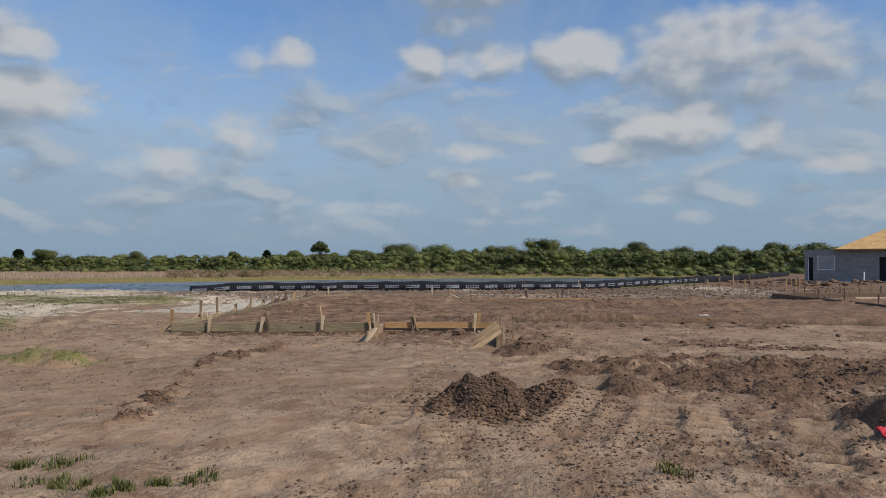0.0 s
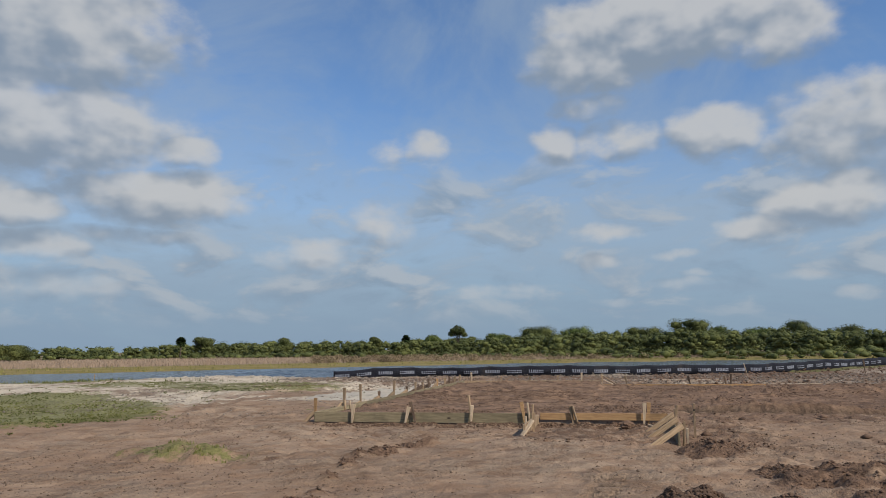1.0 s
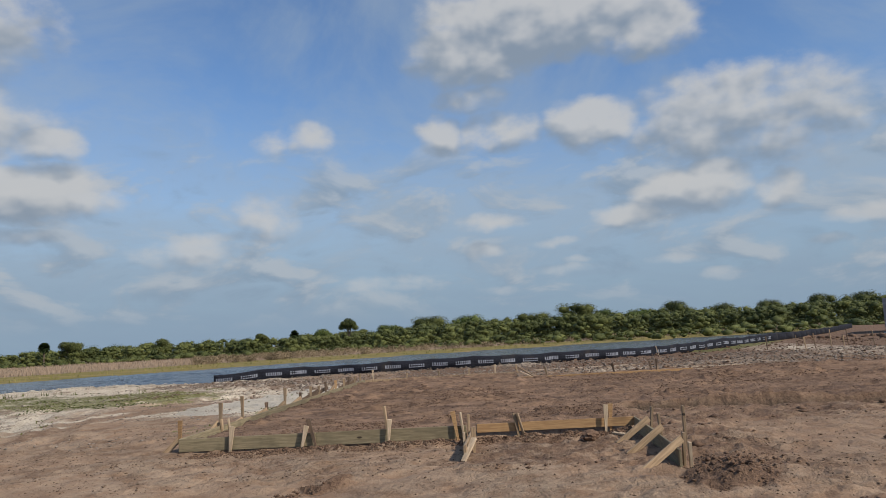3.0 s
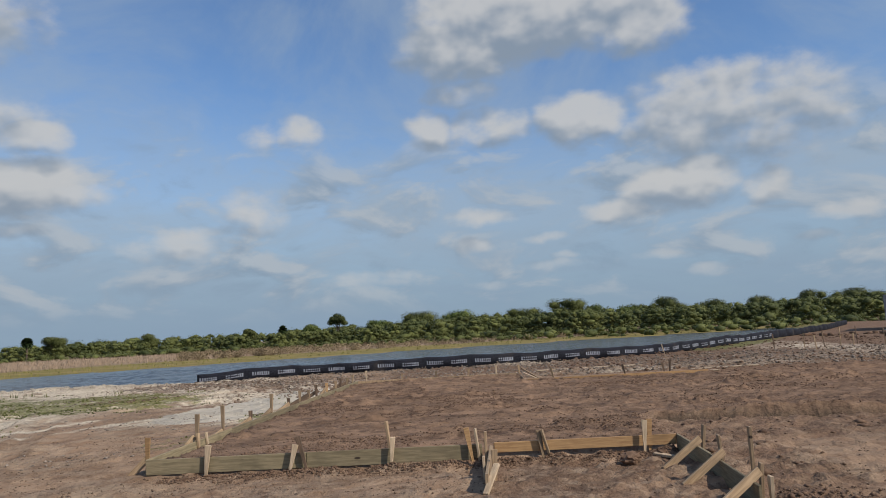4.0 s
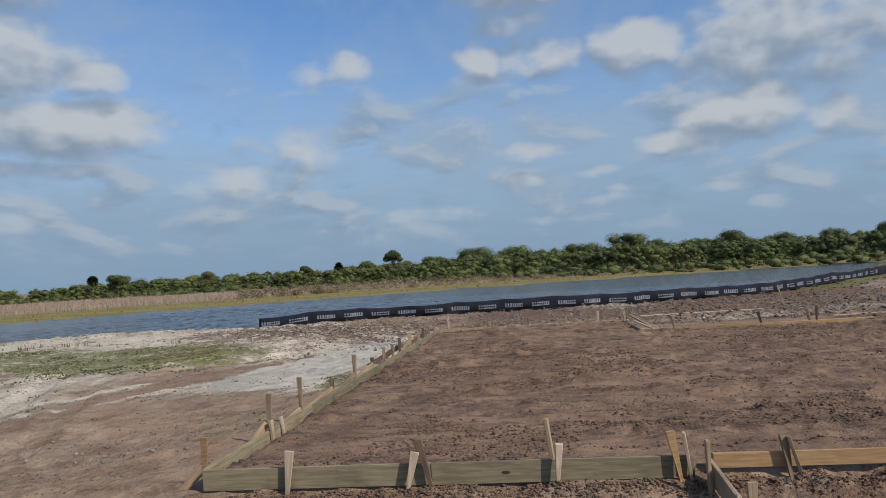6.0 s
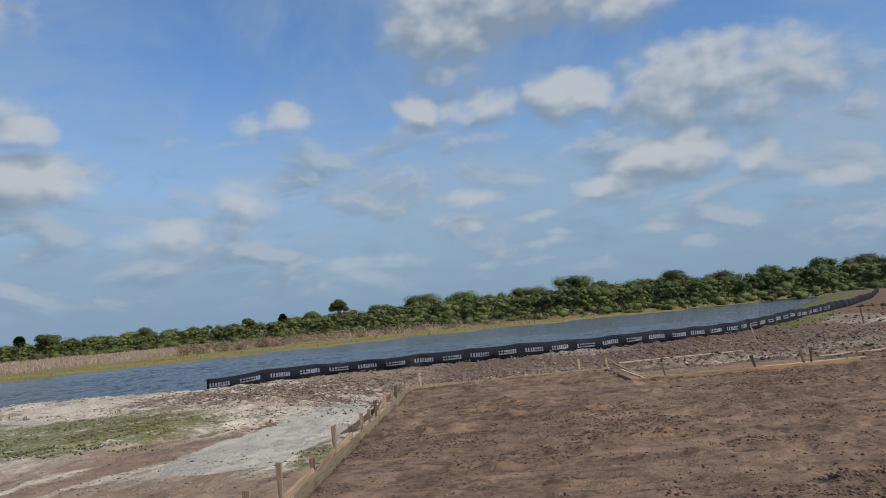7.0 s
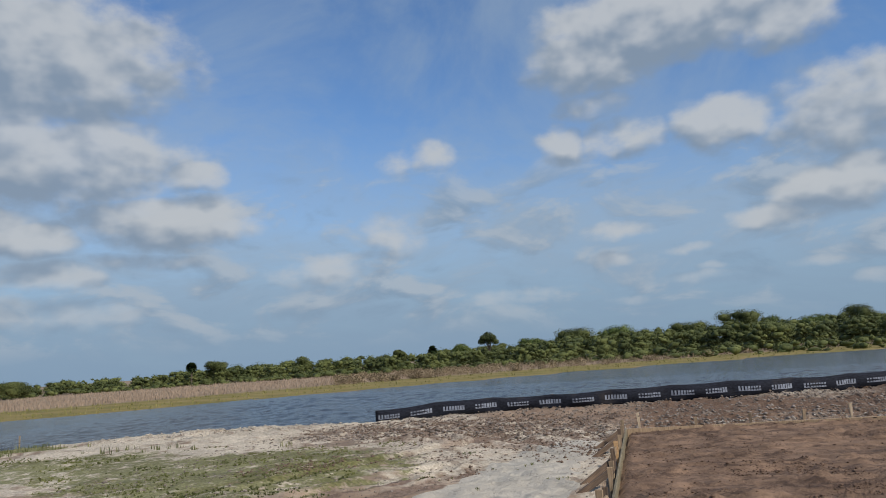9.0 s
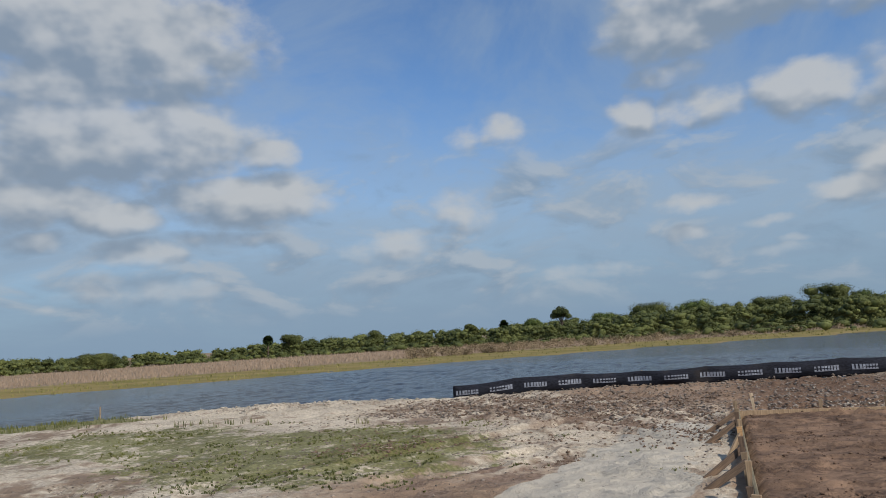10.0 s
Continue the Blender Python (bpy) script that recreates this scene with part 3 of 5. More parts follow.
    z = z + churn * 0.05 * fbm((x - y) * 0.5, churn_dir * 1.5, 1.1, 4, 95)
    z = z + close * (1 - pad_flat) * smoothstep(0.05, 0.5, fbm(x, y, 0.45, 3, 17)) * 0.02 * np.maximum(0, fbm(x, y, 3.4, 4, 18, 0.7))
    lines = np.maximum(0, fbm(x * 0.22 + 0.12 * y, y * 1.7 - 0.1 * x, 1.0, 4, 91, 0.65) - 0.25)
    z = z + pad_flat * close * 0.075 * lines * (1 + fbm(x, y, 6.0, 2, 92))
    furrow = pad_flat * close * 0.020 * fbm(x * 0.35, y * 2.4, 1.2, 3, 90)
    z = z + furrow
    rut = smoothstep(-0.05, 0.4, fbm((0.43 * x + 0.9 * y) * 0.25, (0.9 * x - 0.43 * y) * 1.7, 1.0, 4, 97)) * smoothstep(-0.3, -1.2, x) * smoothstep(-9.5, -6.5, x) * smoothstep(2.0, 4.5, y) * smoothstep(15.0, 12.0, y)
    z = z - 0.03 * rut
    rubble = smoothstep(17.2, 18.2, y) * land * smoothstep(60, 20, x)
    md, _ = segment(x, y, -1.3, 15.5, -2.2, 7.2)
    marl = smoothstep(1.15, 0.75, md + 0.25 * fbm(x, y, 0.9, 3, 77)) * smoothstep(-0.25, -0.5, x)
    grass = np.zeros_like(x)
    for gx, gy, rx, ry, g in ((-8.2, 11.5, 5.2, 4.4, 0.74), (-14.5, 13.0, 4.5, 4.0, 0.66), (-8.5, 1.0, 3.6, 4.5, 1.0), (-13.0, 4.0, 4.0, 4.5, 1.0), (-0.7, 7.4, 0.5, 1.8, 0.6), (-11.5, 26.0, 2.5, 0.7, 0.8),
                             (-27.0, 18.2, 6.0, 1.6, 1.0), (-22.8, 18.4, 5.0, 2.2, 1.0), (-33.0, 13.0, 7.0, 3.0, 1.0), (0.2, -5.55, 1.2, 0.5, 0.6), (4.4, -12.4, 1.3, 0.6, 0.3), (-1.2, 3.5, 0.6, 1.6, 0.45), (22.0, 41.0, 1.8, 2.0, 0.8)):
        grass = np.maximum(grass, g * smoothstep(1.25, 0.55, np.hypot((x - gx) / rx, (y - gy) / ry) + 0.18 * soft))
    grass = np.maximum(grass, 0.95 * smoothstep(7.0, 4.0, d) * land * smoothstep(16, 19, x))
    meadow = far * smoothstep(-0.5, 0.5, d)
    worn_line = smoothstep(-0.35, 0.3, fbm((0.43 * x + 0.9 * y) * 0.22, (0.9 * x - 0.43 * y) * 1.3, 1.0, 4, 98))
    shell_w = shell_w * (1 - 0.5 * worn_line * smoothstep(-9.0, -6.0, x) * smoothstep(13.0, 8.0, y))
    shell_w = np.maximum(shell_w * (1 - 0.3 * smoothstep(-6.5, -4.5, x)) * smoothstep(24.5, 17, y + 0.9 * x), rubble * (0.42 + 0.25 * soft) * (x < 26))
    shell_w = np.maximum(shell_w, smoothstep(7.5, 5.0, d) * land * (x < -9) * 0.9)
    # besides the shore, the cut's face is darkened for its shade and moist soil
    wet_and_shade = np.maximum(smoothstep(1.2, 0.0, d) * land, face * 1.4)
    return z, {"pad": pad_flat, "earth": np.clip(np.maximum(earth, face), 0, 1), "shell": shell_w * (1 - far), "marl": marl, "grass": grass * (1 - far), "meadow": meadow * 1.0, "wet_and_shade": wet_and_shade, "reed": far * smoothstep(21, 28, d + 4 * soft), "churn": np.maximum(churn, 1.4 * rut * (1 - marl)), "track": track, "cleat": groove_shade}


def ground_z(x, y):
    z, _ = ground_parts(np.array([float(x)]), np.array([float(y)]))
    return float(z[0])


def spread(lo, hi, fine, limit):
    """Grid lines, close together between lo and hi and ever wider outside, out to the limit."""
    mid = list(np.arange(lo, hi, fine))
    step, a, down = fine, lo, []
    while a > -limit:
        step *= 1.09
        a -= step
        down.append(a)
    step, b, up = fine, mid[-1], []
    while b < limit:
        step *= 1.09
        b += step
        up.append(b)
    return np.array(down[::-1] + mid + up)


def refine(lines, lo, hi, step):
    """The grid lines with those between lo and hi set closer."""
    return np.concatenate([lines[lines < lo], np.arange(lo, hi, step), lines[lines >= hi]])


gx = refine(spread(-11.0, 16.0, 0.085, 2500), 6.0, 13.0, 0.045)
gy = refine(spread(-14.0, 20.0, 0.085, 2500), -12.5, -4.5, 0.045)
X, Y = np.meshgrid(gx, gy)
Z, zones = ground_parts(X.ravel(), Y.ravel())
rows, cols = X.shape
idx = np.arange(rows * cols).reshape(rows, cols)
quads = np.stack([idx[:-1, :-1], idx[:-1, 1:], idx[1:, 1:], idx[1:, :-1]], axis=-1).reshape(-1, 4)
ground = array_object("ground", np.column_stack([X.ravel(), Y.ravel(), Z]), quads, GROUND, smooth=True)
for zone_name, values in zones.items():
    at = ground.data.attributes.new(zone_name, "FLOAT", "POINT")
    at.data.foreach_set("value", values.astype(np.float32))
tagged(ground, "bare brown graded soil with white shell rock and thin grass", "ground", kind="structure")

lx = spread(-30.0, 22.0, 0.17, 120)
ly = spread(19.0, 60.0, 0.26, 125)
lx, ly = lx[lx > -122], ly[ly > -32]
LX, LY = np.meshgrid(lx, ly)
step = np.maximum(np.gradient(lx)[None, :], np.gradient(ly)[:, None])
calm = smoothstep(1.4, 0.3, step)
LZ = WATER_Z + 0.06 * fbm(LX * 1.9 + 0.5 * LY, LY * 1.0 - 0.3 * LX, 1.0, 2, 120, 0.5) * calm
li = np.arange(LX.size).reshape(LX.shape)
lq = np.stack([li[:-1, :-1], li[:-1, 1:], li[1:, 1:], li[1:, :-1]], axis=-1).reshape(-1, 4)
lake = array_object("water", np.column_stack([LX.ravel(), LY.ravel(), LZ.ravel()]), lq, WATER, smooth=True)
tagged(lake, "grey-blue lake water with small wind ripples", "lake", kind="structure")

ICO = bmesh.new()
bmesh.ops.create_icosphere(ICO, subdivisions=1, radius=1.0)
ICO_V = np.array([v.co[:] for v in ICO.verts])
ICO_F = np.array([[v.index for v in f.verts] for f in ICO.faces])
ICO.free()


OCT_V = np.array([(1, 0, 0), (-1, 0, 0), (0, 1, 0), (0, -1, 0), (0, 0, 1), (0, 0, -1)], dtype=float)
OCT_F = np.array([(0, 2, 4), (2, 1, 4), (1, 3, 4), (3, 0, 4), (2, 0, 5), (1, 2, 5), (3, 1, 5), (0, 3, 5)])


def lumps(name, places, sizes, mat, label, category, flat=0.55, seed=1, small=False):
    """Many small rough lumps lying on the ground, joined."""
    rng = np.random.default_rng(seed)
    n = len(places)
    z, _ = ground_parts(places[:, 0], places[:, 1])
    form, sides = (OCT_V, OCT_F) if small else (ICO_V, ICO_F)
    v = form[None] * (1 + rng.uniform(-0.5, 0.45, (n, len(form), 1)))
    v = v * (sizes[:, None] * rng.uniform(0.7, 1.3, (n, 3)))[:, None, :]
    v[:, :, 2] *= flat
    a = rng.uniform(0, 6.28, n)
    ca, sa = np.cos(a)[:, None], np.sin(a)[:, None]
    v = np.stack([v[..., 0] * ca - v[..., 1] * sa, v[..., 0] * sa + v[..., 1] * ca, v[..., 2]], axis=-1)
    v += np.column_stack([places, z + sizes * flat * 0.35])[:, None, :]
    f = sides[None] + (np.arange(n) * len(form))[:, None, None]
    return tagged(array_object(name, v.reshape(-1, 3), f.reshape(-1, 3), mat), label, category, kind="stuff")


def scatter(n, x0, x1, y0, y1, seed, keep):
    rng = np.random.default_rng(seed)
    p = np.column_stack([rng.uniform(x0, x1, n), rng.uniform(y0, y1, n)])
    _, zn = ground_parts(p[:, 0], p[:, 1])
    w = keep(p[:, 0], p[:, 1], zn)
    return p[rng.uniform(0, 1, n) < w]


def sizes_for(p, lo, hi, seed):
    return lo * (hi / lo) ** (np.random.default_rng(seed).uniform(0, 1, len(p)) ** 2.2)


p = scatter(120000, 2.4, 17.5, -14.5, -2.5, 5, lambda x, y, q: smoothstep(0.35, 0.8, q["earth"]) * (0.25 + 0.9 * (fbm(x, y, 0.9, 3, 52) > 0)))
lumps("earth_clods", p, sizes_for(p, 0.009, 0.042, 2), CLOD, "dark brown clods of freshly dug earth on the heaps", "earth clods", seed=2, small=True)
p = scatter(90000, -4.0, 17.0, -14.5, 4.5, 6, lambda x, y, q: 0.08 + 0.35 * (fbm(x, y, 0.5, 3, 53) > 0.5) + 0.8 * q["track"] + 0.6 * smoothstep(0.08, 0.03, np.abs(fbm(x + 0.4 * y, y, 0.4, 3, 55))))
lumps("soil_crumbs", p, sizes_for(p, 0.006, 0.026, 3), DRY_CLOD, "small dry crumbs of brown soil scattered on the ground", "soil crumbs", seed=3, small=True)
p = np.column_stack([np.random.default_rng(81).normal(7.8, 0.32, 6000), np.random.default_rng(82).normal(-8.85, 0.40, 6000)])
lumps("heap_clods", p, sizes_for(p, 0.010, 0.042, 13), MOIST_CLOD, "dark moist clods covering a small heap of earth", "earth clods", seed=13, small=True)
p = scatter(60000, 6.2, 15.0, -13.5, -8.0, 83, lambda x, y, q: 0.30 * smoothstep(0.0, 0.4, fbm(x, y * 0.7, 0.9, 3, 84)) * (1 - q["marl"]) * (1 - 0.8 * smoothstep(0.0, 0.3, q["cleat"])))
lumps("broken_soil", p, sizes_for(p, 0.007, 0.026, 14), CLOD, "dark broken soil crumbs torn up by the tracks", "soil crumbs", seed=14, small=True)
p = scatter(26000, 0.3, 8.0, -0.75, 0.35, 7, lambda x, y, q: np.exp(-((y - front_y(x) + 0.24) / 0.16) ** 2))
lumps("banked_clods", p, sizes_for(p, 0.007, 0.03, 4), CLOD, "dark soil clods banked against the form boards", "earth clods", seed=4, small=True)
p = scatter(260000, 0.1, 16.0, 0.3, 17.0, 8, lambda x, y, q: q["pad"] * (0.04 + 0.9 * smoothstep(0.10, 0.03, np.abs(fbm(x * 0.22 + 0.12 * y, y * 1.1 - 0.1 * x, 0.8, 3, 54))) * (fbm(x, y, 0.5, 2, 57) > -0.15) + 0.5 * (fbm(x * 0.5, y * 1.2, 0.8, 3, 56) > 0.55)))
lumps("fill_crumbs", p, sizes_for(p, 0.007, 0.032, 5), CLOD, "reddish-brown crumbs of soil on the levelled fill", "soil crumbs", seed=5, small=True)
p = scatter(46000, -24, -9.5, 12.0, 29.0, 9, lambda x, y, q: 0.9 * np.exp(-((lake_distance(x, y)[0] - 3.4) / 1.2) ** 2) * smoothstep(-10, -12, x) * smoothstep(-20, -16, x))
lumps("shell_rocks", p, sizes_for(p, 0.015, 0.07, 6), SHELL_ROCK, "whitish broken shell rock heaped along the lake bank", "shell rock", seed=6, small=True)
p = scatter(52000, -9.5, 26, 17.2, 29.5, 10, lambda x, y, q: 0.30 + 0.6 * np.exp(-((y - 18.8 - 0.08 * x) / 1.1) ** 2) + 0.3 * (fbm(x, y, 0.5, 3, 58) > 0.2))
lumps("rubble", p, sizes_for(p, 0.014, 0.085, 7), RUBBLE, "grey and brown broken rubble behind the formwork", "rubble", seed=7, small=True)
p = scatter(9000, -0.5, 22, 17.3, 22.5, 15, lambda x, y, q: np.exp(-((y - 18.5 - 0.1 * x) / 0.7) ** 2) * (fbm(x, y, 0.7, 3, 63) > -0.1))
lumps("pale_rubble", p, sizes_for(p, 0.015, 0.06, 11), SHELL_ROCK, "pale broken rock strewn behind the back form", "rubble", seed=11, small=True)
p = scatter(900, 30, 56, 38, 52, 16, lambda x, y, q: 0.15 + 0.85 * (fbm(x, y, 0.25, 2, 64) > 0.1))
lumps("dirt_piles", p, sizes_for(p, 0.10, 0.45, 12), CLOD, "heaped earth and rubble in front of the block house", "earth clods", seed=12)
p = scatter(16000, 8.2, 32, -3.2, 45, 13, lambda x, y, q: q["earth"] * 0.8 * (1 - q["pad"]) * (lake_distance(x, y)[0] > 3))
lumps("yard_clods", p, sizes_for(p, 0.015, 0.11, 9), CLOD, "rough brown clods of dug earth between the slabs", "earth clods", seed=9, small=True)
p = scatter(40000, -11, 0, 11, 25.0, 14, lambda x, y, q: q["churn"] * (0.3 + 0.7 * (fbm((x - y) * 0.5, (x + y) * 1.2, 0.8, 3, 96) > 0.1)))
lumps("churned_mud", p, sizes_for(p, 0.012, 0.055, 10), DRY_CLOD, "brown mud clods churned up by wheels", "earth clods", seed=10, small=True)
p = scatter(40000, -11, -0.4, 1.0, 24.0, 12, lambda x, y, q: 0.25 * q["shell"] * (1 - q["marl"]) + 0.25 * (fbm(x, y, 0.5, 3, 59) > 0.5))
lumps("shell_gravel", p, sizes_for(p, 0.008, 0.045, 8), RUBBLE, "pale shell gravel strewn over the tracks", "gravel", seed=8, small=True)


def blades(name, places, height, width, per, mat, label, category, seed, lean=0.5):
    """Tufts of thin blades, joined."""
    rng = np.random.default_rng(seed)
    base = np.repeat(places, per, axis=0)
    n = len(base)
    base = base + rng.normal(0, 1, (n, 2)) * height * 0.35
    z, _ = ground_parts(base[:, 0], base[:, 1])
    a = rng.uniform(0, 6.28, n)
    h = height * rng.uniform(0.45, 1.25, n)
    w = width * rng.uniform(0.6, 1.3, n)
    out = rng.uniform(0, lean, n) * h
    side = np.column_stack([-np.sin(a), np.cos(a)]) * w[:, None]
    tip = np.column_stack([np.cos(a), np.sin(a)]) * out[:, None]
    v = np.zeros((n, 5, 3))
    v[:, 0, :2], v[:, 1, :2] = base - side, base + side
    v[:, 0, 2] = v[:, 1, 2] = z - 0.02
    v[:, 2, :2], v[:, 3, :2] = base + tip * 0.35 + side * 0.7, base + tip * 0.35 - side * 0.7
    v[:, 2, 2] = v[:, 3, 2] = z + h * 0.6
    v[:, 4, :2], v[:, 4, 2] = base + tip, z + h
    k5 = (np.arange(n) * 5)[:, None]
    f = np.concatenate([k5 + np.array([[0, 1, 2]]), k5 + np.array([[0, 2, 3]]), k5 + np.array([[3, 2, 4]])])
    return tagged(array_object(name, v.reshape(-1, 3), f, mat), label, category, kind="stuff")


def grass_keep(x, y, q):
    return 0.8 * smoothstep(0.5, 1.0, q["grass"] + 0.65 * fbm(x, y, 0.9, 4, 61))


p = scatter(30000, -19, -0.3, -5, 18, 21, lambda x, y, q: grass_keep(x, y, q) * (0.25 + 0.75 * (fbm(x, y, 1.4, 3, 67) > -0.1)))
blades("thin_grass", p, 0.038, 0.008, 8, GRASS, "thin green grass in patches on the shell ground", "grass", 31, 1.6)
tuft_rng = np.random.default_rng(22)
tufts = np.array([(3.9, -11.83), (4.33, -12.3), (4.63, -12.34), (5.05, -12.42), (5.25, -12.23), (5.5, -12.15), (4.2, -11.75), (4.95, -12.55), (9.21, -11.8)])
p = np.repeat(tufts, 13, axis=0) + tuft_rng.normal(0, 1, (117, 2)) * tuft_rng.uniform(0.03, 0.13, (9, 1)).repeat(13, axis=0)
blades("grass_tufts", p, 0.06, 0.006, 9, GRASS, "green weed tufts on bare soil", "grass", 32, 1.9)
p = scatter(420, -1.2, 1.7, -6.3, -4.8, 23, lambda x, y, q: 0.6 * smoothstep(0.1, 0.4, q["grass"]) * (fbm(x, y, 1.6, 3, 66) > 0))
blades("weeds", p, 0.06, 0.006, 8, GRASS, "weeds growing on a low heap of soil", "grass", 33)
p = scatter(2600, -32, -8, 16, 30, 24, lambda x, y, q: q["grass"])
blades("bank_grass", p, 0.16, 0.012, 6, GRASS, "green grass on the lake bank", "grass", 34)


# ---- formwork ----
def plank(parent, x0, y0, x1, y1, z0, z1, mat, thick=0.038, label=""):
    """A form board on edge between two places, from z0 to z1."""
    length, turn = math.hypot(x1 - x0, y1 - y0), math.degrees(math.atan2(y1 - y0, x1 - x0))
    bm = bmesh.new()
    box(bm, Matrix.Identity(4), length, thick, z1 - z0, 0.004, 0.006)
    ob = part("board", bm, mat, parent, label)
    ob.matrix_basis = pose((x0 + x1) / 2, (y0 + y1) / 2, (z0 + z1) / 2, 0, 0, turn)
    return ob


def stake(parent, x, y, top, mat, lean_x=0.0, lean_y=0.0, turn=0.0, width=0.085, thick=0.036, name="stake"):
    """A pointed piece of sawn timber driven into the ground; the lean is in metres at its top."""
    base = ground_z(x, y) - 0.12
    length = math.hypot(top - base, lean_x, lean_y)
    bm = bmesh.new()
    box(bm, pose(0, 0, length / 2), width, thick, length, 0.004, 0.005)
    low = [v for v in bm.verts if v.co.z < 0.05]
    for v in low:
        v.co.x *= 0.25
    ob = part(name, bm, mat, parent)
    up = Vector((lean_x, lean_y, top - base)).normalized()
    ob.matrix_basis = Matrix.Translation((x, y, base)) @ Vector((0, 0, 1)).rotation_difference(up).to_matrix().to_4x4() @ pose(0, 0, 0, 0, 0, turn)
    return ob


def brace(parent, a, b, mat, width=0.085, thick=0.036, turn=0.0):
    """A slanting kicker from a to b."""
    a, b = Vector(a), Vector(b)
    bm = bmesh.new()
    length = (b - a).length
    box(bm, pose(0, 0, length / 2), width, thick, length, 0.004, 0.005)
    ob = part("brace", bm, mat, parent)
    ob.matrix_basis = Matrix.Translation(a) @ (b - a).to_track_quat("Z", "Y").to_matrix().to_4x4() @ pose(0, 0, 0, 0, 0, turn)
    return ob


TOP = 0.225
GROUP = "formwork round the slab"
front = tagged(empty("front_formwork"), "greenish treated timber form boards with stakes along the soil pad", "formwork", GROUP)
plank(front, 0.0, 0.0, 2.45, front_y(2.45), 0.0, TOP, GREEN_WOOD)
plank(front, 2.455, front_y(2.455), 5.1, front_y(5.1), 0.0, TOP, GREEN_WOOD)
stake(front, 0.93, -0.03, 0.41, PALE_WOOD, 0.05, 0.02, 0, 0.10)
stake(front, 2.20, -0.02, 0.36, PALE_WOOD, 0.11, 0.04)
stake(front, 2.50, 0.02, 0.47, DARK_WOOD, -0.17, 0.05)
stake(front, 3.74, 0.06, 0.40, PALE_WOOD, 0.04, 0.02)
stake(front, 3.74, 0.24, 0.62, GREY_WOOD, -0.08, 0.03, 80)
stake(front, 4.98, 0.13, 0.48, ORANGE_WOOD, -0.10, 0.04)
stake(front, 5.07, 0.15, 0.46, PALE_WOOD, -0.06, 0.03, 80)

porch = tagged(empty("porch_formwork"), "fresh orange pine form board with stakes above banked soil", "formwork", GROUP)
plank(porch, 5.28, 0.24, 8.0, 0.36, 0.085, 0.235, ORANGE_WOOD)
stake(porch, 6.02, 0.19, 0.40, GREY_WOOD, -0.06, 0.02, 8)
stake(porch, 6.12, 0.17, 0.40, GREY_WOOD, -0.12, 0.03, 75)
stake(porch, 7.50, 0.24, 0.47, PALE_WOOD, 0.03, 0.01)
stake(porch, 7.60, 0.36, 0.47, ORANGE_WOOD, 0.02, 0.02)

entry = tagged(empty("entry_formwork"), "grey form board running out from the front form with stakes", "formwork", GROUP)
plank(entry, 5.24, 0.16, 5.20, -1.95, 0.0, TOP - 0.02, GREY_WOOD)
stake(entry, 5.17, -0.15, 0.46, GREY_WOOD, 0.0, 0.0, 90)
stake(entry, 5.16, -1.30, 0.30, PALE_WOOD, 0.0, 0.0, 90)
stake(entry, 5.30, -1.15, 0.36, GREY_WOOD, 0.0, 0.0)
brace(entry, (5.18, -2.15, 0.0), (5.33, -1.55, 0.24), PALE_WOOD, 0.07)

garage = tagged(empty("side_formwork"), "grey form boards held by slanting braces beside a soil trench", "formwork", GROUP)
plank(garage, 8.02, 0.36, 8.02, -1.3, 0.0, 0.235, GREEN_WOOD)
plank(garage, 8.02, -1.305, 7.98, -3.2, -0.02, 0.225, GREEN_WOOD)
for y, top, lean in ((-0.72, 0.50, 0.06), (-1.75, 0.52, -0.05), (-2.95, 0.40, 0.02)):
    stake(garage, 8.07, y, top, GREY_WOOD, lean, 0.0, 90)
    brace(garage, (7.52, y - 0.22, -0.03), (8.06, y - 0.03, 0.33), GREY_WOOD, 0.10, 0.036, 90)
stake(garage, 8.35, -1.9, 0.62, GREY_WOOD, 0.0, 0.02, 90)
stake(garage, 8.12, -3.1, 0.30, PALE_WOOD, 0.0, 0.0, 90, 0.10)

left = tagged(empty("long_formwork"), "long timber form with upright stakes and kickers along the shell ground", "formwork", GROUP)
for i, (y0, y1) in enumerate(((0.02, 3.6), (3.605, 8.2), (8.205, 12.6), (12.605, 16.85))):
    plank(left, 0.0, y0, 0.0, y1, -0.01, TOP, GREEN_WOOD)
LEFT_STAKES = [(0.18, 0.54, 0), (2.02, 0.68, 0), (3.32, 0.71, 0), (4.95, 0.42, 1), (6.4, 0.66, 0), (7.9, 0.42, 1), (8.9, 0.52, 0), (9.9, 0.46, 0), (10.8, 0.54, 1), (12.1, 0.50, 0), (13.3, 0.48, 0),
               (14.2, 0.50, 1), (15.2, 0.46, 0), (16.2, 0.50, 0)]
for y, top, short in LEFT_STAKES:
    stake(left, -0.065, y, top, ORANGE_WOOD if y in (0.18, 12.1) else GREY_WOOD if not short else DARK_WOOD, random.uniform(-0.03, 0.03), random.uniform(-0.03, 0.03), random.uniform(-10, 10))
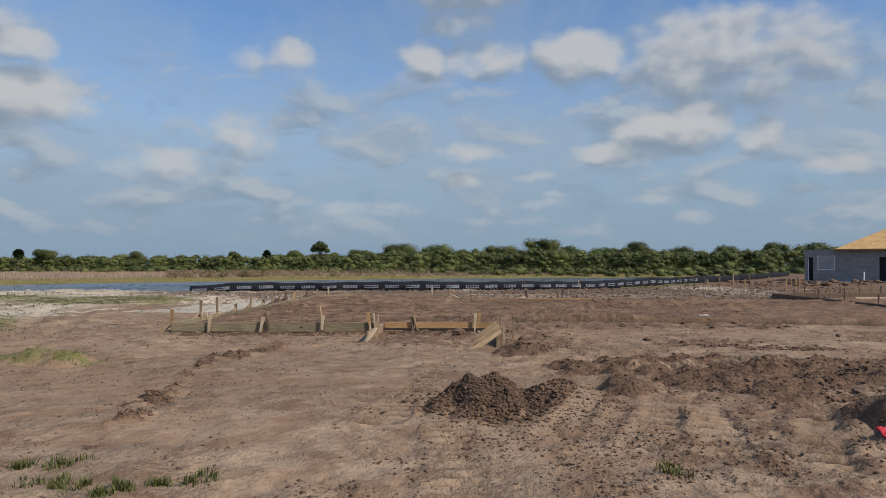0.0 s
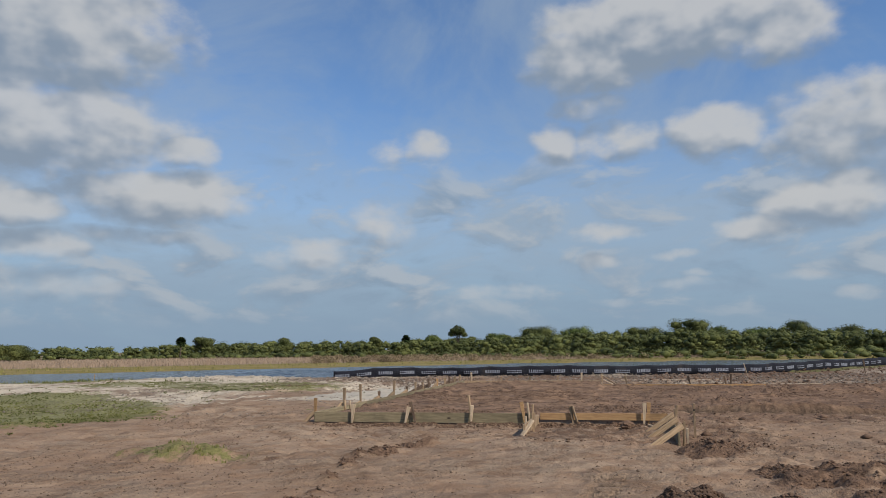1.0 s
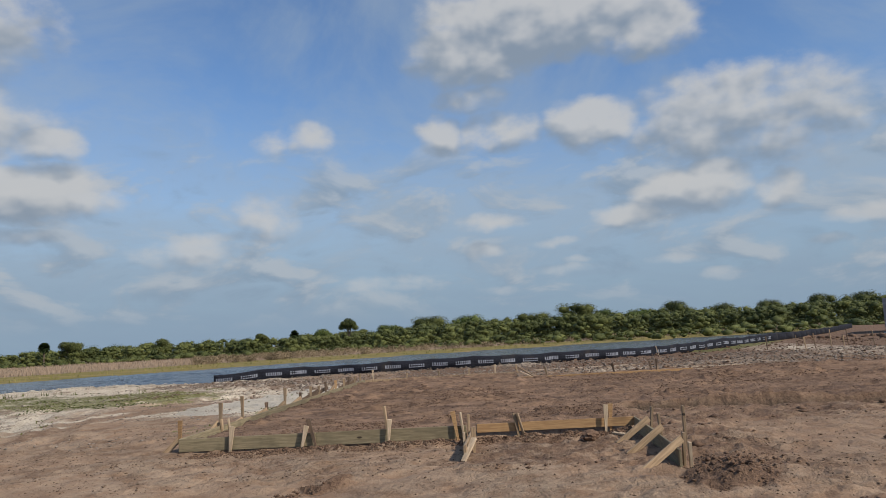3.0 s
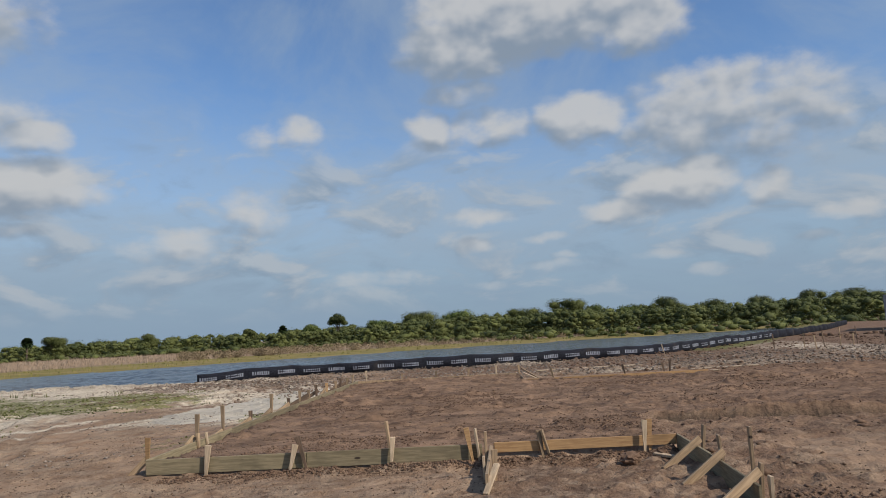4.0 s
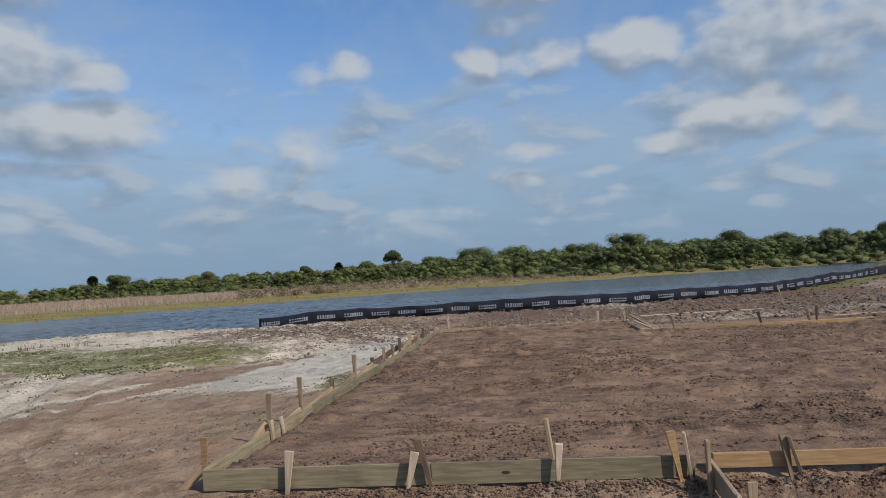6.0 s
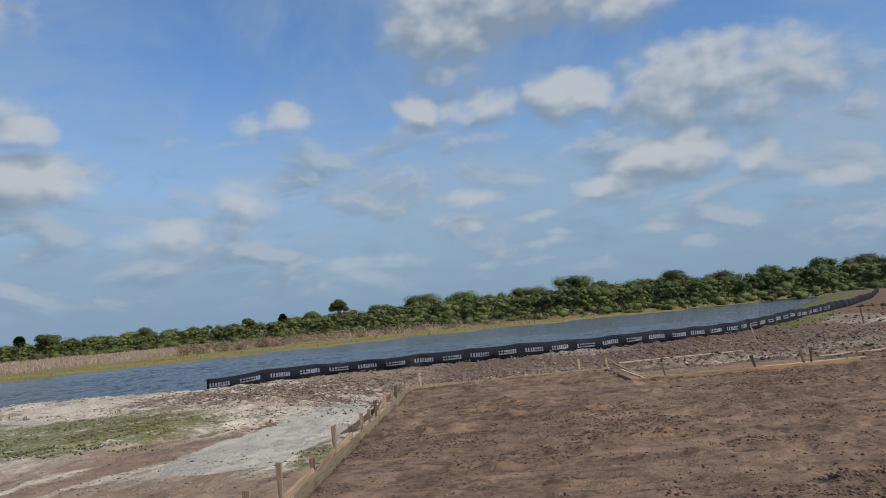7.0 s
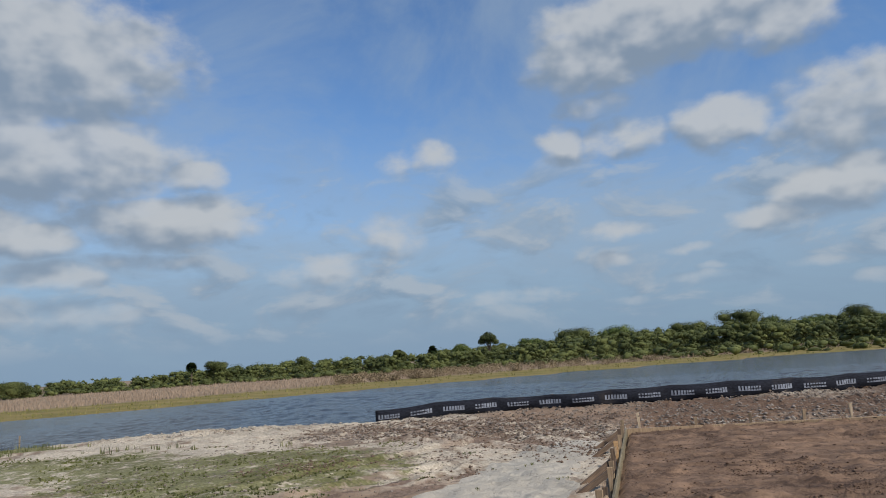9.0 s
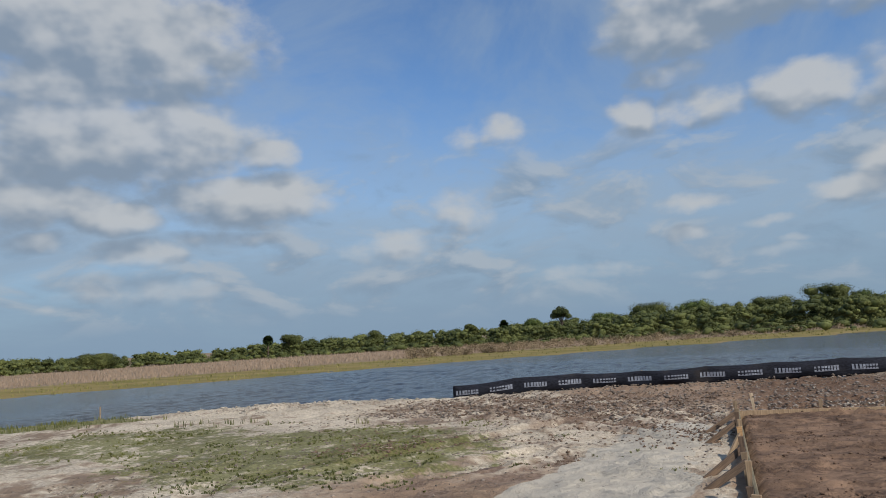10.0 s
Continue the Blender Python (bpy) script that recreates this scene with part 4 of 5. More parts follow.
for y, out, run, high in ((0.22, 0.34, 0.12, 0.24), (1.95, 0.32, 0.30, 0.30), (3.3, 0.34, 0.55, 0.22), (4.95, 0.40, 0.62, 0.26), (6.35, 0.30, 0.72, 0.30), (7.9, 0.44, 0.50, 0.28), (9.85, 0.62, 0.40, 0.34),
                          (11.0, 0.66, 0.55, 0.36), (12.2, 0.34, 0.45, 0.40), (14.3, 0.70, 0.40, 0.33), (15.6, 0.74, 0.30, 0.34)):
    g = ground_z(-out, y - run)
    brace(left, (-out, y - run, g - 0.05), (-0.05, y - 0.04, high), DARK_WOOD if int(y * 2) % 3 else GREY_WOOD, 0.10, 0.036, 90)
stake(left, 0.06, 1.85, 0.36, GREY_WOOD, -0.03, 0.02, 90)
stake(left, 0.07, 2.25, 0.33, PALE_WOOD, -0.05, 0.0, 90)

back = tagged(empty("back_formwork"), "brown timber form along the far edge of the soil pad", "formwork", GROUP)
plank(back, 0.02, 16.87, 3.0, 17.08, -0.01, 0.21, GREY_WOOD)
plank(back, 3.005, 17.08, 6.1, 17.3, -0.01, 0.21, GREY_WOOD)
plank(back, 6.12, 17.3, 6.27, 14.0, -0.01, 0.21, GREY_WOOD)
plank(back, 6.3, 13.98, 9.4, 14.3, 0.02, 0.19, ORANGE_WOOD)
plank(back, 9.405, 14.3, 12.5, 14.65, 0.02, 0.19, ORANGE_WOOD)
for x, y, top, mat, lean in ((0.35, 17.0, 0.58, PALE_WOOD, -0.04), (1.7, 17.05, 0.40, GREY_WOOD, 0.0), (3.0, 17.2, 0.42, GREY_WOOD, 0.0), (4.2, 17.3, 0.45, GREY_WOOD, 0.05), (5.3, 17.35, 0.55, PALE_WOOD, 0.0),
                             (6.2, 17.5, 0.5, GREY_WOOD, -0.03), (7.3, 14.35, 0.5, GREY_WOOD, -0.12), (9.75, 14.5, 0.5, DARK_WOOD, -0.14), (11.2, 14.62, 0.58, DARK_WOOD, 0.05), (11.1, 14.7, 0.5, DARK_WOOD, -0.1)):
    stake(back, x, y, top, mat, lean, 0.02, random.uniform(-15, 15))
brace(back, (6.9, 16.3, 0.02), (6.25, 16.8, 0.42), GREY_WOOD)
brace(back, (6.9, 15.2, 0.02), (6.3, 15.7, 0.3), PALE_WOOD)

survey = tagged(empty("survey_stake"), "thin pale survey stake leaning in rough soil", "survey stake")
stake(survey, 13.55, 25.2, 0.75, PALE_WOOD, -0.22, 0.0, 0, 0.05, 0.02)
bank_stake = tagged(empty("marker_stake"), "thin pale marker stake on the lake bank", "survey stake")
stake(bank_stake, -24.3, 22.4, 0.35, PALE_WOOD, 0.02, 0.0, 0, 0.06, 0.04)

for i, (x0, y0, x1, y1, mat) in enumerate(((7.0, 20.2, 11.5, 20.9, PALE_WOOD), (12.6, 17.3, 15.6, 17.9, PALE_WOOD), (10.2, 15.4, 13.2, 15.8, PALE_WOOD))):
    loose = tagged(empty("loose_board"), "loose pale board lying on rubble", "board", "loose boards")
    z = max(ground_z(x0, y0), ground_z(x1, y1)) + 0.02
    bm = bmesh.new()
    box(bm, Matrix.Identity(4), math.hypot(x1 - x0, y1 - y0), 0.14, 0.036, 0.004, 0.004)
    ob = part("board", bm, mat, loose)
    ob.matrix_basis = pose((x0 + x1) / 2, (y0 + y1) / 2, z, 4, 0, math.degrees(math.atan2(y1 - y0, x1 - x0)))

# the next slab's formwork
second = tagged(empty("neighbour_formwork"), "dark timber formwork of the neighbouring slab with stakes", "formwork")
plank(second, 22.0, 19.0, 22.0, 13.8, 0.0, 0.24, DARK_WOOD)
plank(second, 22.0, 13.79, 21.95, 8.0, 0.0, 0.24, DARK_WOOD)
plank(second, 22.0, 19.02, 30.0, 19.4, 0.0, 0.24, DARK_WOOD)
for x, y, top in ((22.08, 16.6, 0.55), (22.08, 14.2, 0.62), (22.08, 12.0, 0.72), (22.08, 9.6, 0.6), (23.6, 19.15, 0.6), (25.4, 19.25, 0.55), (27.4, 19.35, 0.6)):
    stake(second, x, y, top, DARK_WOOD, random.uniform(-0.05, 0.05), 0, 90)
plank(second, 24.5, 16.0, 31.0, 16.4, 0.1, 0.2, PALE_WOOD)

for i in range(14):
    post = tagged(empty("site_stake"), "short weathered stake in rough soil", "stake", "stakes in the rough soil")
    sx, sy = 21.0 + i * 0.75 + random.uniform(-0.2, 0.2), 29.0 + random.uniform(-2.5, 3.0)
    stake(post, sx, sy, ground_z(sx, sy) + random.uniform(0.55, 1.0), GREY_WOOD if i % 3 else DARK_WOOD, random.uniform(-0.1, 0.1), 0, random.uniform(0, 90))

stack = tagged(empty("lumber_stack"), "small stack of pale lumber with upright stakes", "lumber")
for i in range(4):
    bm = bmesh.new()
    box(bm, Matrix.Identity(4), 2.2, 0.14, 0.04, 0.004, 0.004)
    ob = part("board", bm, PALE_WOOD, stack)
    ob.matrix_basis = pose(27.6 + 0.05 * i, 30.0 + 0.16 * (i % 2), ground_z(27.6, 30) + 0.04 + 0.045 * (i // 2), 0, 0, 12)
for i in range(4):
    stake(stack, 27.4 + 0.3 * i, 30.5, 0.75, ORANGE_WOOD, 0.02, 0)


# ---- silt fence ----
FENCE = [(-10.1, 25.9), (-7.0, 26.7), (-4.1, 27.7), (-2.2, 27.7), (0.0, 28.2), (4.0, 29.0), (8.0, 30.2), (12.0, 31.8), (15.5, 34.0), (18.0, 36.9), (21.3, 41.0), (25.5, 46.5), (32.0, 55.8), (40.5, 69.5), (54.0, 94.5)]
FX = np.array(FENCE, dtype=float)
FS = np.concatenate([[0], np.cumsum(np.hypot(*np.diff(FX, axis=0).T))])


FENCE_S = np.arange(0, FS[-1] + 3, 3.0)
FENCE_Z = np.clip(ground_parts(np.interp(FENCE_S, FS, FX[:, 0]), np.interp(FENCE_S, FS, FX[:, 1]))[0], -0.2, 0.0)


def fence_point(s, v):
    """A place on the fabric: s metres along it, v from 0 at the ground to 1 at its top edge."""
    s = np.asarray(s, dtype=float)
    x, y = np.interp(s, FS, FX[:, 0]), np.interp(s, FS, FX[:, 1])
    t = (s / 2.4) % 1.0
    sag = 0.05 * 4 * t * (1 - t) + 0.06 * vnoise(s * 0.28, s * 0, 5)
    z0 = np.interp(s, FENCE_S, FENCE_Z)
    belly = 0.14 * np.sin(np.pi * t) * np.sin(np.pi * np.clip(v, 0, 1)) + 0.03 * vnoise(s * 1.7, v * 2.0 + s * 0, 9)
    return np.stack([x + 0.25 * belly, y - belly, z0 - 0.03 + v * (0.60 + 0.06 * smoothstep(5.0, 12.0, s) - sag)], axis=-1)


fence = tagged(empty("silt_fence"), "long black silt fence with white printed marks along the lake", "fence")
S = np.arange(0, FS[-1], 0.16)
V = np.linspace(0, 1, 7)
F = np.stack([fence_point(S, np.full_like(S, v)) for v in V], axis=0)
ii = np.arange(F.shape[0] * F.shape[1]).reshape(F.shape[:2])
fq = np.stack([ii[:-1, :-1], ii[:-1, 1:], ii[1:, 1:], ii[1:, :-1]], axis=-1).reshape(-1, 4)
fabric = array_object("fabric", F.reshape(-1, 3), fq, FABRIC, smooth=True)
fabric.parent = fence
tagged(fabric, "black woven fabric")
sol = fabric.modifiers.new("thickness", "SOLIDIFY")
sol.thickness, sol.offset = 0.004, 1.0


def print_mark(s0):
    """The white print: letter-sized bars standing on one underline."""
    verts, faces = [], []

    def column(u, levels):
        n = len(verts)
        for w in levels:
            verts.append(fence_point(np.array([u]), np.array([w]))[0] + np.array([0.0, -0.012, 0.0]))
        return n

    widths = (0.075, 0.07, 0.085, 0.08, 0.08, 0.07, 0.08, 0.08)
    u, last = s0, None
    for i, w in enumerate(widths):
        a = column(u, (0.36, 0.40, 0.66))
        b = column(u + w, (0.36, 0.40, 0.66))
        if last is not None:
            faces.append([last, a, a + 1, last + 1])
        faces += [[a, b, b + 1, a + 1], [a + 1, b + 1, b + 2, a + 2]]
        last = b
        u += w + (0.055 if i < 2 else 0.028)
    ob = array_object("printed_mark", np.array(verts), np.array(faces), PRINT)
    ob.parent = fence
    return ob


s = 0.12
while s < 46:
    print_mark(s)
    s += 1.32
for s in np.arange(0.05, FS[-1], 2.4):
    q = fence_point(np.array([s]), np.array([0.0]))[0]
    bm = bmesh.new()
    box(bm, pose(0, 0, 0.26), 0.045, 0.045, 0.64, 0.004, 0.004)
    post = part("post", bm, GREY_WOOD, fence)
    post.matrix_basis = pose(q[0] - 0.02, q[1] + 0.10, q[2], random.uniform(-3, 3), random.uniform(-4, 4), 30)


# ---- far bank: reeds, woods, trees ----
def far_strip(n, d0, d1, seed):
    """Places beyond the far shore, between d0 and d1 metres from it."""
    rng = np.random.default_rng(seed)
    a = np.radians(rng.uniform(-58, 38, n))
    r = rng.uniform(40, 240, n) ** 1.0
    p = np.column_stack([2 + r * np.sin(a), -5 + r * np.cos(a)])
    d, far = lake_distance(p[:, 0], p[:, 1])
    edge = 4 * fbm(p[:, 0], p[:, 1], 0.05, 3, 15)
    return p[far & (d > d0 + edge) & (d < d1)]


p = far_strip(70000, 24, 110, 41)
blades("dry_reeds", p, 0.45, 0.035, 2, REED, "dry pinkish-brown reeds beyond the lake", "reeds", 42, 0.3)
p = far_strip(9000, 3, 26, 43)
blades("shore_grass", p, 0.22, 0.04, 4, leaf_material("meadow_grass", (0.15, 0.15, 0.04), (0.30, 0.26, 0.09)), "yellow-green grass along the far shore", "grass", 44)


def leaf_cloud(centres, radii, count, size, seed):
    """Leaf-sized quads scattered over lumpy crowns."""
    rng = np.random.default_rng(seed)
    pick = rng.choice(len(centres), count, p=(radii.prod(axis=1) ** (2 / 3)) / (radii.prod(axis=1) ** (2 / 3)).sum())
    d = rng.normal(0, 1, (count, 3))
    d /= np.linalg.norm(d, axis=1)[:, None]
    r = rng.uniform(0.35, 1.2, count) ** 0.5 * (1 + 0.13 * np.abs(rng.normal(0, 1, count)) * (rng.uniform(0, 1, count) < 0.3))
    c = centres[pick] + d * radii[pick] * r[:, None]
    face = d + 0.5 * rng.normal(0, 1, (count, 3))
    a = np.cross(face, rng.normal(0, 1, (count, 3)))
    a /= np.linalg.norm(a, axis=1)[:, None] + 1e-9
    b = np.cross(face, a)
    b /= np.linalg.norm(b, axis=1)[:, None] + 1e-9
    s = size * rng.uniform(0.6, 1.4, count)[:, None]
    v = np.stack([c - a * s, c + b * s * 0.8, c + a * s, c - b * s * 0.8], axis=1)
    return v.reshape(-1, 3), np.arange(count * 4).reshape(-1, 4)


def polar(az_deg, dist):
    a = math.radians(az_deg)
    return 7.0 + dist * math.sin(a), -15.0 + dist * math.cos(a)


# the wood's skyline: azimuth and height above eye level, in degrees
SKYLINE = [(-62, 0.8), (-51, 0.85), (-47, 0.5), (-44, 0.45), (-36, 0.6), (-30, 0.8), (-24, 0.85), (-18, 0.9), (-12, 1.05), (-8, 1.35), (-4, 1.5), (0, 1.35), (5, 1.7), (9, 1.3), (12, 1.5), (15, 1.3), (20, 1.35), (26, 1.45), (45, 1.45)]
SKY_A, SKY_H = np.array(SKYLINE).T
WOOD_DIST = 225.0


def woods():
    """The unbroken mass of trees with lower scrub in front of it."""
    rng = np.random.default_rng(77)
    front_az, front_r = [-66, -40, -25, -12, 0, 8, 20, 46], [215, 205, 190, 165, 140, 132, 140, 150]
    centres, radii = [], []
    for i in range(950):
        a = rng.uniform(-66, 46)
        depth = rng.uniform(0.12, 1) ** 0.8
        near = np.interp(a, front_az, front_r)
        dist = near + (WOOD_DIST + 10 - near) * depth
        top = 1.7 + math.tan(math.radians(np.interp(a, SKY_A, SKY_H))) * dist * rng.uniform(0.80, 1.02) - 1.2 * (1 - depth)
        top = max(top, 2.0)
        wide = min(rng.uniform(1.6, 4.2), top * 0.62)
        x, y = 7 + dist * math.sin(math.radians(a)), -15 + dist * math.cos(math.radians(a))
        for j in range(13):
            t = rng.uniform(0, 6.28)
            lift = rng.uniform(0.15, 0.85)
            out = wide * rng.uniform(0.3, 0.75) * (1.15 - lift * 0.7)
            r = wide * (0.16 + 0.42 * rng.uniform(0, 1) ** 1.6)
            centres.append((x + out * math.cos(t), y + out * math.sin(t), min(top * lift, top - r * 0.75)))
            radii.append((r * rng.uniform(0.9, 1.3), r, r * rng.uniform(0.6, 0.85)))
    for i in range(1900):
        a = rng.uniform(-66, 46)
        depth = rng.uniform(0, 0.55)
        near = np.interp(a, front_az, front_r)
        dist = near + (WOOD_DIST + 10 - near) * depth
        r = rng.uniform(0.4, 1.3)
        zc = rng.uniform(-0.4, 0.5) + depth * 2.0
        x, y = 7 + dist * math.sin(math.radians(a)), -15 + dist * math.cos(math.radians(a))
        centres.append((x, y, zc))
        radii.append((r * rng.uniform(1.0, 1.6), r, r * rng.uniform(0.5, 0.9)))
    v, f = leaf_cloud(np.array(centres), np.array(radii), 560000, 0.115, 78)
    ragged = rng.uniform(0.35, 0.95, (len(centres), 12, 1))
    core = (np.array(centres)[:, None, :] + ICO_V[None] * np.array(radii)[:, None, :] * ragged).reshape(-1, 3)
    core_f = (ICO_F[None] + (np.arange(len(centres)) * 12)[:, None, None]).reshape(-1, 3)
    inner = array_object("far_undergrowth", core, core_f, SCRUB)
    tagged(inner, "dense dark green undergrowth inside the far woods", "woods", kind="stuff")
    return tagged(array_object("far_woods", v, f, SCRUB), "dark green scrub and woodland beyond the reeds", "woods", kind="stuff")


woods()
p = far_strip(60000, 18, 90, 45)
rng = np.random.default_rng(46)
p = p[(np.degrees(np.arctan2(p[:, 0] - 7, p[:, 1] + 15)) > -24) & (np.hypot(p[:, 0] - 7, p[:, 1] + 15) < 185)]
p = p[np.degrees(np.arctan2(p[:, 0] - 7, p[:, 1] + 15)) < rng.uniform(-14, 16, len(p))][:420]
brush_r = rng.uniform(0.35, 0.95, len(p))
v, f = leaf_cloud(np.column_stack([p, brush_r * 0.3 - 0.3]), np.column_stack([brush_r, brush_r, brush_r * 0.8]), 36000, 0.10, 47)
tagged(array_object("dead_brush", v, f, BRUSH), "grey-brown dead brush in front of the woods", "brush", kind="stuff")


def limb(bm, a, b, r0, r1, sides=7):
    a, b = Vector(a), Vector(b)
    m = Matrix.Translation((a + b) / 2) @ (b - a).to_track_quat("Z", "Y").to_matrix().to_4x4()
    bmesh.ops.create_cone(bm, cap_ends=True, segments=sides, radius1=r0, radius2=r1, depth=(b - a).length, matrix=m)


def tree(az_deg, dist, el_deg, width, mat, seed, open_crown=0.0, label="", leaves=8000):
    """A broad-leaved tree whose top stands el_deg above eye level."""
    rng = random.Random(seed)
    width = width * (1.35 - 0.35 * open_crown)
    x, y = polar(az_deg, dist)
    base = ground_z(x, y)
    top = 1.7 + math.tan(math.radians(el_deg)) * dist - base
    t = tagged(empty("tree", x, y, base), label or "broad-leaved tree with a rounded green crown in the woods", "tree", "trees of the far woods")
    bm = bmesh.new()
    fork = top * (0.5 if open_crown else 0.35)
    limb(bm, (0, 0, -0.3), (0.1, 0, fork), 0.05 * top * 0.7, 0.03 * top * 0.7)
    centres, radii = [], []
    for i in range(9):
        a = i * 2.4 + rng.uniform(-0.4, 0.4)
        out = width * rng.uniform(0.25, 0.62)
        h = top * rng.uniform(0.40 + 0.27 * open_crown, 0.86)
        e = (out * math.cos(a), out * math.sin(a), h)
        limb(bm, (0.1, 0, fork * rng.uniform(0.8, 1.0)), e, 0.016 * top, 0.006 * top, 5)
        s = width * rng.uniform(0.28, 0.42) * (1 - 0.25 * open_crown)
        centres.append(e)
        radii.append((s, s, min(s * 0.75, top - h + 0.1)))
    centres.append((0, 0, top * 0.82))
    radii.append((width * 0.45, width * 0.45, top * 0.18))
    part("trunk", bm, BARK, t)
    v, f = leaf_cloud(np.array(centres), np.array(radii), leaves, 0.115, seed)
    ragged = np.random.default_rng(seed).uniform(0.4, 0.9, (len(centres), 12, 1))
    core = (np.array(centres)[:, None, :] + ICO_V[None] * np.array(radii)[:, None, :] * ragged).reshape(-1, 3)
    core_f = (ICO_F[None] + (np.arange(len(centres)) * 12)[:, None, None]).reshape(-1, 3)
    array_object("inner_foliage", core, core_f, mat).parent = t
    c = array_object("crown", v, f, mat)
    c.parent = t
    return t


def palm(az_deg, dist, el_deg, seed):
    rng = random.Random(seed)
    x, y = polar(az_deg, dist)
    base = ground_z(x, y)
    top = 1.7 + math.tan(math.radians(el_deg)) * dist - base
    t = tagged(empty("palm_tree", x, y, base), "cabbage palm with a round head of fronds", "palm tree", "palms of the far woods")
    bm = bmesh.new()
    hub = top - 1.7
    limb(bm, (0, 0, -0.3), (0.05, 0, hub), 0.24, 0.17)
    part("trunk", bm, BARK, t)
    verts, faces = [], []
    for i in range(150):
        a, up = rng.uniform(0, 6.28), rng.uniform(-1.0, 1.4)
        d = Vector((math.cos(a) * math.cos(up), math.sin(a) * math.cos(up), math.sin(up)))
        side = d.cross(Vector((0, 0, 1))).normalized() * 0.36
        o = Vector((0.05, 0, hub))
        mid, tip = o + d * 1.1, o + d * rng.uniform(1.25, 1.75) + Vector((0, 0, -0.3))
        n = len(verts)
        verts += [tuple(o), tuple(mid - side), tuple(tip), tuple(mid + side)]
        faces.append([n, n + 1, n + 2, n + 3])
    c = array_object("fronds", np.array(verts), np.array(faces), PALM_LEAF)
    c.parent = t
    return t


palm(-33.6, 205, 1.22, 3)
palm(-16.7, 215, 1.25, 4)
for a, dist, e, w, mat, op in ((-32.0, 210, 1.03, 2.6, SCRUB, 0), (-26.1, 215, 0.95, 3.0, SCRUB, 0), (-19.2, 215, 0.98, 2.0, SCRUB, 0), (-14.6, 215, 1.1, 3.4, LEAF_LIGHT, 0.4), (-12.6, 205, 1.82, 3.2, LEAF, 1.0),
                               (-6.3, 215, 1.66, 5.2, SCRUB, 0), (-3.5, 215, 1.62, 4.6, LEAF_LIGHT, 0), (1.6, 222, 1.50, 4.4, SCRUB, 0), (5.0, 220, 2.06, 5.2, SCRUB, 0), (7.2, 225, 1.5, 3.4, LEAF_LIGHT, 0), (12.4, 225, 1.78, 4.6, SCRUB, 0),
                               (15.5, 225, 1.4, 3.8, SCRUB, 0), (18.5, 230, 1.40, 4.4, SCRUB, 0), (21.9, 230, 1.62, 4.4, SCRUB, 0), (24.4, 230, 1.55, 5.0, SCRUB, 0), (27.5, 230, 1.6, 5.0, SCRUB, 0), (-51.5, 190, 1.05, 3.6, SCRUB, 0),
                               (-44.5, 200, 0.52, 4.0, SCRUB, 0), (-9.6, 215, 1.15, 3.6, LEAF_LIGHT, 0), (9.8, 222, 1.35, 3.8, LEAF_LIGHT, 0)):
    tree(a, dist, e, w, mat, int(a * 10 + 900), op, "tall tree with a flat open crown above the scrub" if op == 1.0 else "")


